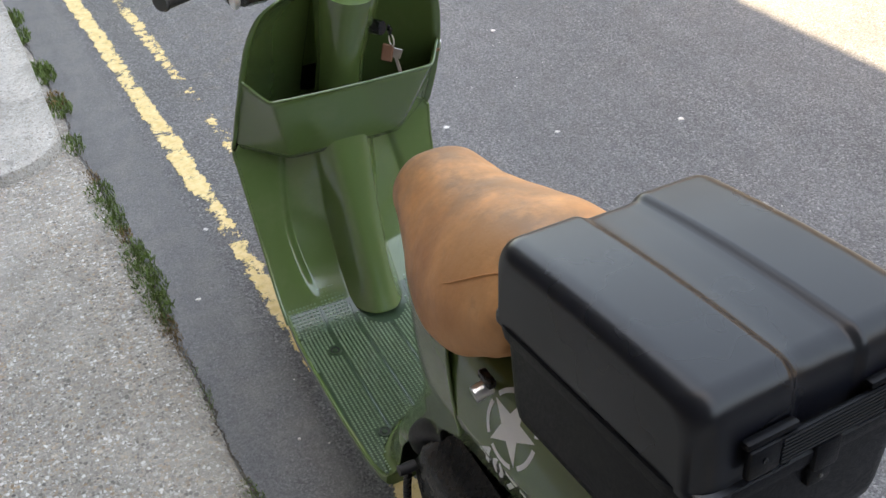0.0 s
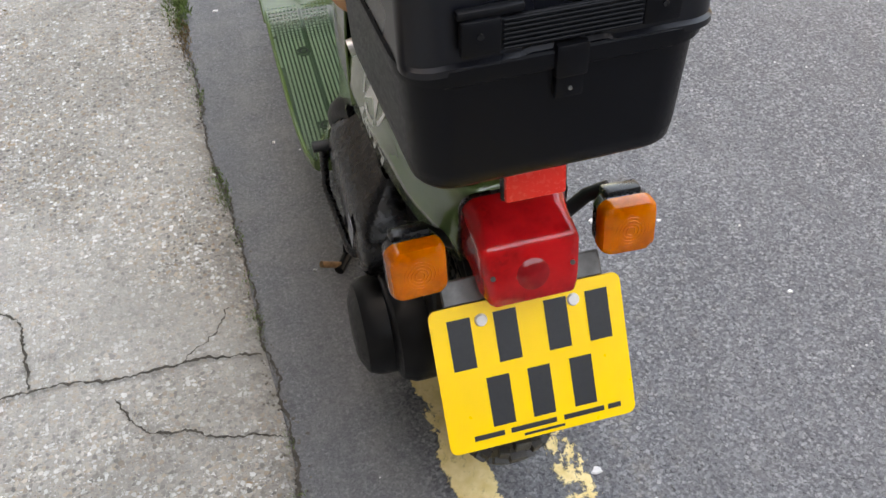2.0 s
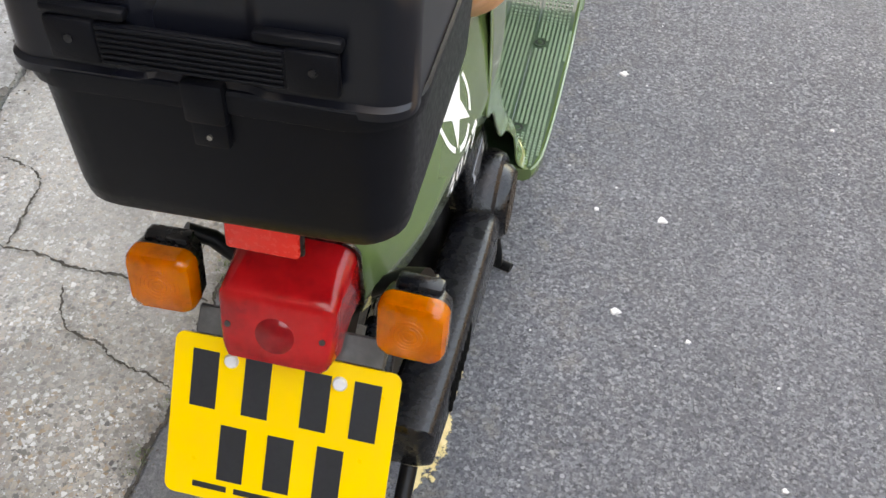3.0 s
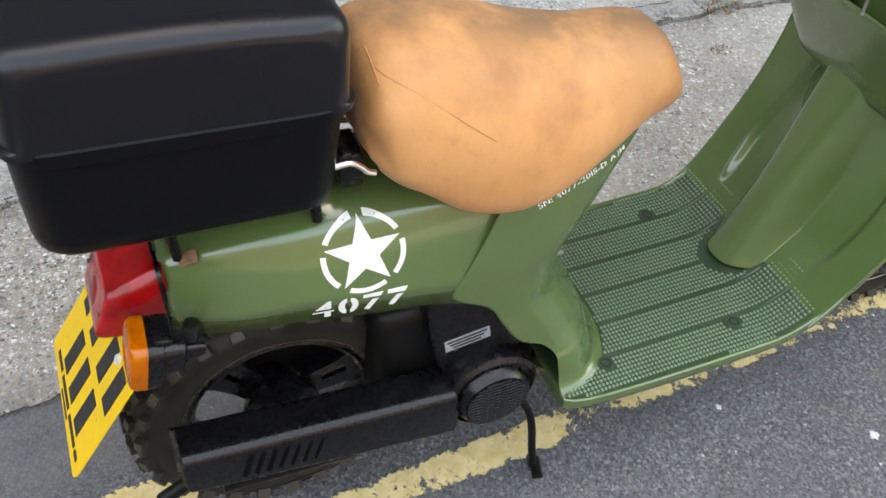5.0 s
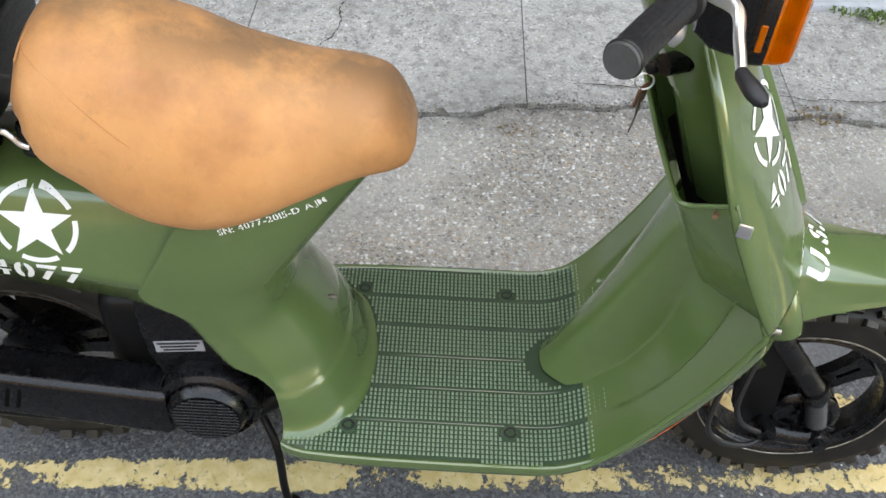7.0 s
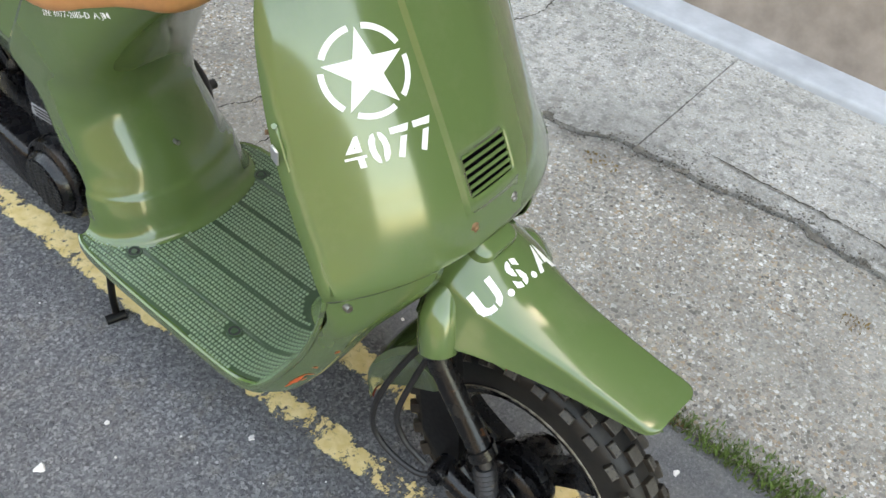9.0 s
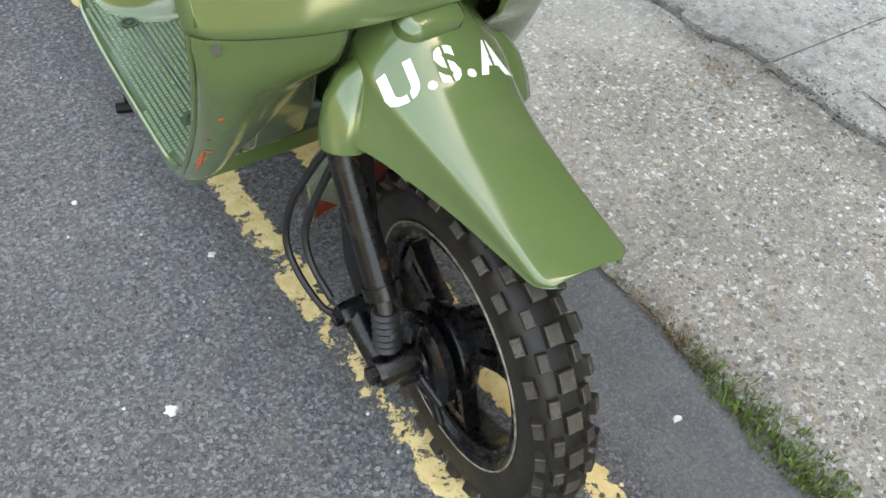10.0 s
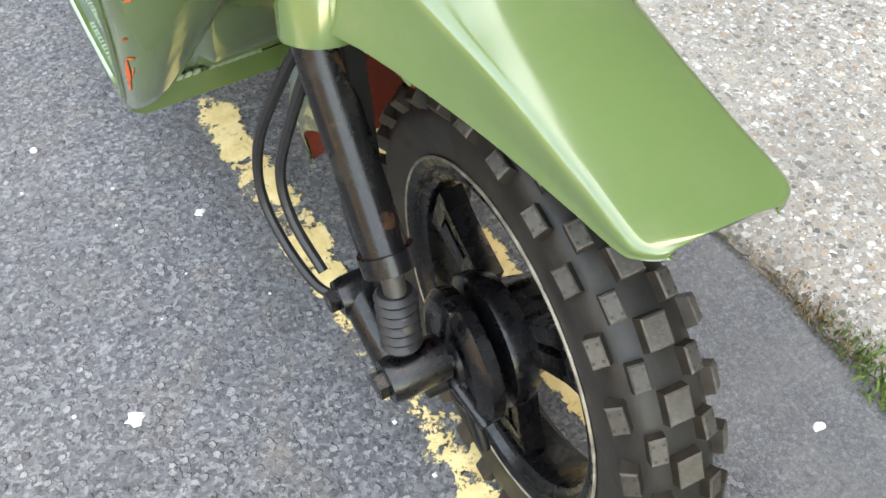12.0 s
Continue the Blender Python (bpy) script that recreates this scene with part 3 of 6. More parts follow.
# rear cowl: rows of y, top z, ridge half-width, ridge z, lower ridge half-width, lower ridge z, hem half-width, hem z
TAIL = [
    (-0.068, 0.582, 0.046, 0.574, 0.063, 0.512, 0.058, 0.478),
    (-0.03, 0.598, 0.058, 0.590, 0.080, 0.514, 0.076, 0.478),
    (0.02, 0.612, 0.070, 0.602, 0.098, 0.520, 0.094, 0.484),
    (0.08, 0.618, 0.076, 0.606, 0.108, 0.526, 0.106, 0.488),
    (0.16, 0.618, 0.080, 0.606, 0.114, 0.514, 0.112, 0.476),
    (0.24, 0.616, 0.084, 0.604, 0.1165, 0.500, 0.1155, 0.466),
    (0.33, 0.616, 0.086, 0.604, 0.1155, 0.486, 0.115, 0.440),
]


def tail_ring(y):
    zt, w1, z1, w2, z2, w3, z3 = curve_at(TAIL, y)
    half = [(0, y, zt), (w1 * 0.6, y, zt - 0.002), (w1 - 0.003, y, z1 + 0.0012), (w1 + 0.0022, y, z1 - 0.003)]
    w1, z1 = w1 - 0.002, z1 + 0.002
    for t in (0.25, 0.5, 0.75, 0.94):
        half.append((w1 + 0.004 + (w2 - w1 - 0.004) * t + 0.004 * math.sin(math.pi * t), y, z1 - 0.005 + (z2 - z1 + 0.005) * t))
    half += [(w2 + 0.001, y, z2), (w2 + 0.0005, y, z2 - 0.005), (w3, y, z3)]
    return mirror(half)


def sheared(ring, y):
    """Leans the front end of the cowl like the joint between the panels."""
    return [(x, yy + max(0, (y - 0.15) / 0.16) * (z - 0.49) * 0.57, z) for x, yy, z in ring]


rings = [sheared(tail_ring(y), y) for y in steps(-0.068, 0.305, 32)]
v, f = loft(rings, False)
cowl = solid(mesh("rear_cowl", v, f, M_GREEN, scooter, "glossy olive green painted rear cowl"), 0.003)
ring = [(x * 0.985, -0.0665, z) for x, y, z in tail_ring(-0.068)]
mesh("cowl_end", ring, [tuple(range(len(ring)))], M_BLACK_DULL, cowl, "black plate that closes the cowl")

# side panel under the seat and its apron on the footboard, as level slices: z, half-width, front y, roundness, back y
APRON = [
    (0.232, 0.160, 0.545, 2.6, 0.426),
    (0.236, 0.149, 0.537, 2.8, 0.426),
    (0.244, 0.143, 0.529, 3.0, 0.426),
    (0.256, 0.1400, 0.523, 3.0, 0.426),
    (0.275, 0.1380, 0.516, 3.0, 0.424),
    (0.305, 0.1330, 0.504, 3.0, 0.418),
    (0.33, 0.1275, 0.495, 3.0, 0.395),
    (0.345, 0.1255, 0.489, 3.0, 0.365),
    (0.385, 0.121, 0.466, 3.0, 0.338),
    (0.43, 0.1185, 0.440, 3.0, 0.312),
    (0.465, 0.1180, 0.440, 3.4, 0.262),
    (0.495, 0.1180, 0.450, 3.6, 0.272),
    (0.54, 0.1135, 0.480, 3.4, 0.298),
    (0.58, 0.107, 0.512, 3.0, 0.320),
    (0.62, 0.098, 0.545, 2.6, 0.350),
    (0.645, 0.090, 0.565, 2.4, 0.365),
]


def blend(t):
    t = max(0.0, min(1.0, t))
    return t * t * (3 - 2 * t)


def apron_slice(z):
    w, front, power, back = curve_at(APRON, z)
    start = min(back + 0.05 - 0.034 * blend((0.34 - z) / 0.07), front - 0.08)
    # below: a flat front face, a soft edge and a hollowed side face; above: one round front
    flat = 1 - blend((z - 0.40) / 0.07)
    hollow = 0.0045 * blend((z - 0.305) / 0.02) * (1 - blend((z - 0.39) / 0.05))
    ledge = 0.0030 * blend((0.304 - z) / 0.005)
    edge_x, edge_y = w * 0.60, front - 0.017
    half = []
    for k in range(26):
        t = k / 25
        a = radians(90 * t)
        c, sn = math.cos(a), math.sin(a)
        ox, oy = w * abs(c) ** (2 / power), start + (front - start) * abs(sn) ** (2 / power)
        if t < 0.56:
            q = t / 0.56
            # side face, bowed out at its back and hollow towards the edge
            px = w + (edge_x - w) * q ** 1.7
            py = start + (edge_y - start) * (1 - (1 - q) ** 1.25) - hollow * math.sin(math.pi * q ** 0.8)
            px -= hollow * 0.6 * math.sin(math.pi * q ** 0.8)
        else:
            q = (t - 0.56) / 0.44
            px, py = edge_x * (1 - q), edge_y + (front - edge_y) * (1 - (1 - q) ** 2)
        half.append((ox + (px - ox) * flat + ledge * c, oy + (py - oy) * flat + ledge * sn, z))
    side = [(w + ledge, back + (start - back) * k / 8, z) for k in range(8)]
    right = side + half
    return right + [(-x, y, q) for x, y, q in right[-2::-1]]


v, f = loft([apron_slice(z) for z in steps(0.232, 0.312, 24) + steps(0.316, 0.645, 46)], False)
apron = solid(mesh("seat_apron", v, f, M_GREEN, scooter, "olive green cover below the seat, flared onto the footboard", sharp=60), 0.003)
v, f = tube([(0.005, 0.462, 0.360), (0.005, 0.4885, 0.363)], 0.0036, 10)
mesh("panel_screw", v, f, M_STEEL, scooter, "small domed screw")

# seat: y, half-width, top z, bottom z, squareness
SEAT = [
    (0.168, 0.070, 0.766, 0.712, 2.4),
    (0.172, 0.093, 0.783, 0.690, 2.6),
    (0.182, 0.109, 0.797, 0.666, 2.9),
    (0.200, 0.117, 0.804, 0.646, 3.0),
    (0.225, 0.122, 0.806, 0.628, 3.0),
    (0.27, 0.129, 0.803, 0.590, 3.0),
    (0.32, 0.130, 0.790, 0.570, 2.9),
    (0.37, 0.126, 0.772, 0.566, 2.8),
    (0.42, 0.116, 0.757, 0.580, 2.7),
    (0.47, 0.099, 0.749, 0.603, 2.6),
    (0.515, 0.083, 0.746, 0.622, 2.8),
    (0.55, 0.073, 0.738, 0.634, 3.0),
    (0.568, 0.067, 0.726, 0.638, 3.0),
    (0.588, 0.052, 0.694, 0.646, 2.6),
    (0.595, 0.028, 0.676, 0.656, 2.2),
]


def seat_ring(y, n=44):
    w, zt, zb, power = curve_at(SEAT, y)
    ring = []
    zc = zb + (zt - zb) * 0.36
    for j in range(n):
        a = 2 * math.pi * j / n
        c, s = math.cos(a), math.sin(a)
        x = w * math.copysign(abs(c) ** (2 / power), c)
        if s > 0:
            # the sides lean in towards the top
            z = zc + (zt - zc) * abs(s) ** (2 / (power - 0.5))
            x *= 1 - 0.20 * ((z - zc) / (zt - zc)) ** 1.5
        else:
            z = zc - (zc - zb) * abs(s) ** (2 / (power + 0.6))
        p = Vector((x, y, z))
        crease = 0.0025 * noise.noise((x * 14, y * 10, z * 14)) + 0.0012 * noise.noise((x * 40, y * 25, z * 40))
        # gathers above and below the seam at the back
        gather = 0.0055 * math.exp(-((z - 0.708) / 0.030) ** 2) * math.sin(x * 170 + 4 * noise.noise((x * 20, z * 20, 1))) * max(0.0, min(1.0, (0.215 - y) / 0.03))
        ring.append(tuple(p + crease * Vector((c, 0, s)) - Vector((0, gather, 0))))
    return ring


v, f = loft([seat_ring(y) for y in steps(0.168, 0.595, 70)], True, True)
seat = mesh("seat", v, f, M_LEATHER, scooter, "worn tan brown leather seat cover", sharp=70)


def on_seat(y, up):
    """A point of the seat's flank, up from 0 at its widest to 1 at its top."""
    w, zt, zb, power = curve_at(SEAT, y)
    zc = zb + (zt - zb) * 0.36
    z = zc + (zt - zc) * up
    c = max(0.0, 1 - up ** ((power - 0.5))) ** (1 / power)
    return w * c * (1 - 0.20 * up ** 1.5), z


for sx in (1, -1):
    path = []
    for y in steps(0.186, 0.300, 20):
        up = 0.88 - 0.86 * ((y - 0.186) / 0.234) ** 0.75
        x, z = on_seat(y, max(0.02, up))
        path.append((sx * (x - 0.0005), y, z))
    v, f = tube(path, [0.0010] * 8 + [0.0010 - 0.0004 * k / 12 for k in range(1, len(path) - 7)], 6)
    mesh("seam", v, f, M_SEAM, seat, "stitched leather seam")
path = []
for a in steps(-1, 1, 24):
    w, zt, zb, power = curve_at(SEAT, 0.186)
    path.append((a * 0.078, 0.186 - 0.003 * abs(a), zt - 0.003 - 0.016 * abs(a) ** 2.5))
v, f = tube(path, 0.0011, 6)
mesh("seam", v, f, M_SEAM, seat, "stitched leather seam")

# footboard, turned up at its front end
BOARD_Z = 0.232


def rise(y):
    return curve_at([(0.40, 0.0), (0.775, 0.0), (0.800, 0.003), (0.817, 0.008), (0.835, 0.017), (0.853, 0.029), (0.868, 0.042), (0.890, 0.066)], y)[0]


rows_y = [0.425, 0.43, 0.44] + steps(0.46, 0.780, 14) + steps(0.795, 0.862, 9)
verts, faces = [], []
edge = [(0.425, 0.168), (0.435, 0.175), (0.46, 0.181), (0.55, 0.186), (0.70, 0.188), (0.79, 0.188), (0.84, 0.188), (0.876, 0.188)]
for y in rows_y:
    w = curve_at(edge, y)[0]
    top = BOARD_Z + rise(y)
    prof = [(w - 0.012, top - 0.024), (w - 0.002, top - 0.017), (w, top - 0.006), (w - 0.001, top + 0.002), (w - 0.004, top + 0.003), (w - 0.008, top)]
    verts += [(x, y, z) for x, z in prof] + [(w * k, y, top) for k in (0.8, 0.4, 0.0, -0.4, -0.8)] + [(-x, y, z) for x, z in prof[::-1]]
k = 17
for i in range(len(rows_y) - 1):
    for j in range(k):
        faces.append((i * k + j, i * k + (j + 1) % k, i * k + k + (j + 1) % k, i * k + k + j))
faces += [tuple(range(k)), tuple((len(rows_y) - 1) * k + j for j in range(k))]
footboard = mesh("footboard", verts, faces, M_GREEN, scooter, "green footboard with rows of raised pips", sharp=40)
# thin sheet added to carry the reflected tone between the pips
rows = []
for y in rows_y[1:] + [0.870, 0.878]:
    w = curve_at(edge, y)[0] - 0.0085
    rows.append([(x, y, BOARD_Z + rise(y) + 0.0012) for x in (-w, -w + 0.002, 0, w - 0.002, w)])
v, f = loft(rows, False)
mesh("grip_panel", v, f, M_BOARD_TINT, footboard, "dark blue-green sheet under the pips, reflection put into its colour")


def nose_y(x):
    """Where the tunnel and its flare meet the footboard."""
    a = abs(x)
    return 0.776 + 0.100 * min(1.0, a / 0.068) ** 2.4


SKIRT = [(x, y) for x, y, z in apron_slice(0.236)]


def apron_y(x):
    """Where the cover meets the footboard."""
    for (xa, ya), (xb, yb) in zip(SKIRT, SKIRT[1:]):
        if min(xa, xb) <= abs(x) <= max(xa, xb) and xa > 0:
            return max(ya, yb)
    return 0.43


pip_v, pip_f = [], []
cols = steps(-0.178, 0.178, 49)
for ci, x in enumerate(cols):
    if ci % 8 == 0 and 0 < ci < 48:
        continue
    for y in steps(0.436, 0.874, 71):
        w = curve_at(edge, y)[0]
        if abs(x) > w - 0.010 or (abs(x) < 0.172 and y < apron_y(x) + 0.006) or (abs(x) < 0.075 and y > nose_y(x) - 0.008) or min(math.hypot(abs(x) - 0.130, y - sy) for sy in (0.515, 0.744)) < 0.0145:
            continue
        n = len(pip_v)
        for r, z in ((0.0025, 0.0005), (0.0018, 0.0034)):
            q, z = r * 0.76, z + BOARD_Z + rise(y)
            pip_v += [(x + r, y + q, z), (x - r, y + q, z), (x - r, y - q, z), (x + r, y - q, z)]
        pip_f += [(n + 4, n + 5, n + 6, n + 7)] + [(n + j, n + (j + 1) % 4, n + 4 + (j + 1) % 4, n + 4 + j) for j in range(4)]
tagged(mesh("pip", pip_v, pip_f, M_PIP, footboard, "rows of small raised grip pips", smooth=False), kind="stuff")
groove_v, groove_f = [], []
for ci, x in enumerate(cols):
    if ci % 8 == 0 and 0 < ci < 48:
        y0, y1 = (apron_y(x) + 0.01 if abs(x) < 0.16 else 0.435), (nose_y(x) - 0.008 if abs(x) < 0.09 else 0.872)
        v, f = tube([(x, y, BOARD_Z + rise(y) + 0.0004) for y in [y0] + [q for q in steps(0.775, 0.87, 10) if q < y1 - 0.004] + [y1]], 0.0014, 6)
        groove_v, groove_f = join((groove_v, groove_f), (v, f))
mesh("dividing_rib", groove_v, groove_f, M_BOARD_TINT, footboard, "low ribs between the strips of pips")
v, f = spin([(0.0, 0.0030), (0.0048, 0.0030), (0.0056, 0.0010), (0.0070, -0.0008), (0.0084, -0.0008), (0.0092, 0.0026), (0.0116, 0.0026), (0.0126, -0.001)], 24, "Z")
screw = mesh("board_screw", v, f, M_BOARD_TINT, footboard, "round screw head sunk in the board")
screw.matrix_basis = pose(0.130, 0.515, BOARD_Z + 0.001)
for x, y in ((-0.130, 0.515), (0.130, 0.744), (-0.130, 0.744)):
    again(screw, pose(x, y, BOARD_Z + 0.001))
# black ring laid in as the shade of each recess
v, f = spin([(0.0058, 0.0007), (0.0060, 0.0016), (0.0090, 0.0016), (0.0092, 0.0007)], 24, "Z")
gap = mesh("screw_recess", v, f, M_INK_SHADE, footboard, "black ring painted for the shade in the screw recess")
gap.matrix_basis = pose(0.130, 0.515, BOARD_Z + 0.001)
for x, y in ((-0.130, 0.515), (0.130, 0.744), (-0.130, 0.744)):
    again(gap, pose(x, y, BOARD_Z + 0.001))

# front shield: z, edge half-width, edge y, centre y
SHIELD = [
    (0.552, 0.190, 1.008, 1.074),
    (0.558, 0.203, 1.001, 1.076),
    (0.60, 0.202, 0.976, 1.066),
    (0.65, 0.199, 0.950, 1.046),
    (0.70, 0.194, 0.926, 1.020),
    (0.76, 0.186, 0.903, 0.986),
    (0.82, 0.172, 0.882, 0.952),
    (0.86, 0.150, 0.868, 0.928),
    (0.88, 0.120, 0.862, 0.915),
]


def shield_y(x, z):
    w, ye, yc = curve_at(SHIELD, z)
    s = min(1.0, abs(x) / w)
    y = ye + (yc - 0.004 - ye) * (1 - s ** 2.35)
    # raised panel in the middle
    t = max(0.0, min(1.0, (0.0465 - abs(x)) / 0.004))
    return y + 0.006 * t * t * (3 - 2 * t) * max(0.0, min(1.0, (z - 0.605) / 0.01))


# inner leg shield with its tunnel: a skin along a side profile
INNER = [(0.838, 0.244), (0.852, 0.258), (0.868, 0.276), (0.886, 0.301), (0.913, 0.345), (0.940, 0.393), (0.963, 0.440), (0.984, 0.496), (0.995, 0.535), (0.999, 0.556), (0.990, 0.60)]


def inner_half(z):
    return curve_at([(0.22, 0.187), (0.28, 0.189), (0.40, 0.192), (0.52, 0.198), (0.556, 0.200), (0.575, 0.188), (0.60, 0.180)], z)[0]


# tunnel: z, crown y, half-width of the crown, half-width where it meets the wells
TUNNEL = [
    (0.226, 0.775, 0.020, 0.058),
    (0.232, 0.783, 0.021, 0.054),
    (0.242, 0.790, 0.023, 0.052),
    (0.26, 0.800, 0.026, 0.051),
    (0.30, 0.819, 0.029, 0.051),
    (0.38, 0.856, 0.030, 0.052),
    (0.48, 0.895, 0.031, 0.054),
    (0.55, 0.919, 0.032, 0.056),
    (0.60, 0.936, 0.032, 0.058),
]
# where the flange ends and the foot well begins
FLANGE = [(0.22, 0.112), (0.27, 0.123), (0.316, 0.134), (0.382, 0.140), (0.462, 0.132), (0.528, 0.119), (0.60, 0.105)]


def ease(t):
    t = max(0.0, min(1.0, t))
    return t * t * (3 - 2 * t)


def inner_point(x, y, z):
    a = abs(x)
    w = inner_half(z)
    # the foot well lies deeper than its flange
    fl = curve_at(FLANGE, z)[0]
    # a step down behind the flange, then a floor that rises to the foot of the tunnel
    y += 0.016 * ease((fl - a) / 0.018) * ease((z - 0.262) / 0.06)
    y -= (0.012 + 0.045 * ease((z - 0.36) / 0.16)) * ease((z - 0.245) / 0.14) * max(0.0, min(1.0, (fl - a) / (fl - 0.050))) ** 1.3
    crown, hc, hf = curve_at(TUNNEL, z)
    t = (a - hc) / (hf - hc)
    if t <= 0:
        up = 1 - 0.05 * (a / hc) ** 4
    elif t < 1:
        up = 0.95 - 0.95 * (0.88 * t + 0.12 * ease(t))
    else:
        up = 0.0
    up += 0.05 * max(0.0, 1 - abs(t - 1) / 0.22) ** 2
    # softer at the nose
    soft = ease((0.44 - z) / 0.18)
    round_up = max(0.0, 1 - (a / (hf * 1.02)) ** 2.6)
    up = up * (0.5 - 0.4 * soft) + round_up * (0.5 + 0.4 * soft)
    y = y + (crown - y) * min(1.0, up)
    return min(y, shield_y(x, z) - 0.010) if z > 0.556 else y


verts, faces = [], []
nx, profile = 150, bend([(0, y, z) for y, z in INNER], 6)
for p in profile:
    w = inner_half(p.z)
    for k in range(nx + 1):
        s = 2 * k / nx - 1
        verts.append((w * s, inner_point(w * s, p.y, p.z), p.z))
n = nx + 1
for i in range(len(profile) - 1):
    for k in range(nx):
        faces.append((i * n + k, i * n + k + 1, i * n + n + k + 1, i * n + n + k))
inner = solid(mesh("inner_leg_shield", verts, faces, M_GREEN, scooter, "olive green inner leg shield with a central tunnel", sharp=70), 0.003)
path = []
for k in range(31):
    x = -0.046 + 0.092 * k / 30
    path.append((x, inner_point(x, 1.003, 0.540), 0.540 + 0.004 * (x / 0.046) ** 2))
v, f = tube(path, 0.0016, 6)
mesh("tunnel_seam", v, f, M_GREEN, inner, "thin joint across the tunnel")
# rolled rim of the inner shield
for sx in (1, -1):
    v, f = tube([(sx * inner_half(p.z), p.y - 0.001, p.z) for p in profile if 0.246 < p.z < 0.557], 0.0036, 8)
    mesh("shield_rim", v, f, M_GREEN, inner)


# flank: from the rim round to the wheel, up to the lower edge of the shield
FLANK_IN = [(0.252, 0.182, 0.852), (0.272, 0.162, 0.872), (0.31, 0.146, 0.905), (0.38, 0.130, 0.956), (0.43, 0.112, 0.985), (0.50, 0.092, 1.026), (0.556, 0.080, 1.066)]


def flank_point(z, t):
    y0 = curve_at([(q, y) for y, q in INNER], z)[0]
    w = inner_half(z)
    ex, ey = curve_at(FLANK_IN, z)
    k = ease((z - 0.22) / 0.1)
    cx, cy = w - 0.002, y0 + 0.016 + 0.039 * k
    x = (1 - t) ** 2 * w + 2 * t * (1 - t) * cx + t * t * ex
    y = (1 - t) ** 2 * y0 + 2 * t * (1 - t) * cy + t * t * ey
    if z > 0.48:
        y += (min(shield_y(x, 0.558) - 0.003, y + 0.02) - y) * ease((z - 0.48) / 0.07)
    return x, y, z + 0.014 * ease((z - 0.5) / 0.05) * (1 - (x / 0.2) ** 2)


for sx in (-1, 1):
    v, f = loft([[(sx * x, y, z) for x, y, z in (flank_point(z, t) for t in steps(0, 1, 22))] for z in steps(0.250, 0.556, 44)], False)
    flank = solid(mesh("shield_flank", v, f, M_GREEN, scooter, "olive green flank of the leg shield with orange scrapes", sharp=60), 0.002)
# orange scrapes where the paint is rubbed away
for z0, t0, z1, t1, wide in ((0.318, 0.20, 0.378, 0.23, 0.004), (0.378, 0.23, 0.384, 0.36, 0.0025), (0.352, 0.28, 0.368, 0.31, 0.0015), (0.402, 0.22, 0.408, 0.29, 0.002), (0.452, 0.34, 0.458, 0.40, 0.0025), (0.335, 0.16, 0.342, 0.20, 0.0015)):
    verts = []
    for k in range(7):
        z, t = z0 + (z1 - z0) * k / 6, t0 + (t1 - t0) * k / 6
        p = Vector(flank_point(z, t))
        du, dv = Vector(flank_point(z, t + 0.01)) - p, Vector(flank_point(z + 0.004, t)) - p
        n = du.cross(dv).normalized()
        n = n if n.x > 0 else -n
        side = n.cross((du * (t1 - t0) * 100 + dv * (z1 - z0) * 250)).normalized()
        r = wide * (0.5 + 0.5 * noise.noise((z * 300, t * 40, 0))) * math.sin(math.pi * (k + 0.3) / 6.6)
        verts += [tuple(p + n * 0.0008 + side * r), tuple(p + n * 0.0008 - side * r)]
    mesh("scrape", verts, [(2 * k, 2 * k + 1, 2 * k + 3, 2 * k + 2) for k in range(6)], M_SCRAPE, flank, "bare orange scrape in the paint")

VENT_X, VENT_Z0, VENT_Z1 = 0.036, 0.628, 0.676
verts, faces = [], []
zs = [0.552, 0.555] + steps(0.558, VENT_Z0, 12) + steps(VENT_Z0, VENT_Z1, 10)[1:] + steps(VENT_Z1, 0.88, 30)[1:]
for z in zs:
    w = curve_at(SHIELD, z)[0]
    droop = 0.014 * (1 - max(0, min(1, (z - 0.552) / 0.1)))
    xs = [-w + (w - 0.0485) * k / 10 for k in range(10)] + [-0.0485, -0.0465, -0.0445, -0.0425] + [-VENT_X + 2 * VENT_X * k / 12 for k in range(13)] + [0.0425, 0.0445, 0.0465, 0.0485] + [0.0485 + (w - 0.0485) * (k + 1) / 10 for k in range(10)]
    for x in xs:
        verts.append((x, shield_y(x, z), z + droop * (1 - (x / w) ** 2)))
n = 41
for i in range(len(zs) - 1):
    for k in range(n - 1):
        if zs[i] >= VENT_Z0 - 1e-6 and zs[i + 1] <= VENT_Z1 + 1e-6 and 14 <= k < 26:
            continue
        faces.append((i * n + k, i * n + k + 1, i * n + n + k + 1, i * n + n + k))
shield = solid(mesh("front_shield", verts, faces, M_GREEN, scooter, "olive green front shield with stencilled star and louvre vent", sharp=38), 0.004)
for k in range(6):
    z = VENT_Z0 + 0.004 + k * (VENT_Z1 - VENT_Z0 - 0.008) / 5
    bm = block(2 * VENT_X + 0.004, 0.004, 0.0030, 0.0008, 1)
    o = part("vent_slat", bm, M_GREEN, shield)
    o.matrix_basis = pose(0, shield_y(0, z) - 0.004, z, -25)
# shallow black sheet in place of the shade behind the louvres
rows = []
for x in steps(-VENT_X - 0.006, VENT_X + 0.006, 9):
    deep = 0.006 if abs(x) > VENT_X + 0.004 else 0.020
    rows.append([(x, shield_y(x, z) - d, z) for z, d in ((VENT_Z0 - 0.006, 0.006), (VENT_Z0 - 0.003, deep), (0.652, deep), (VENT_Z1 + 0.003, deep), (VENT_Z1 + 0.006, 0.006))])
v, f = loft(rows, False)
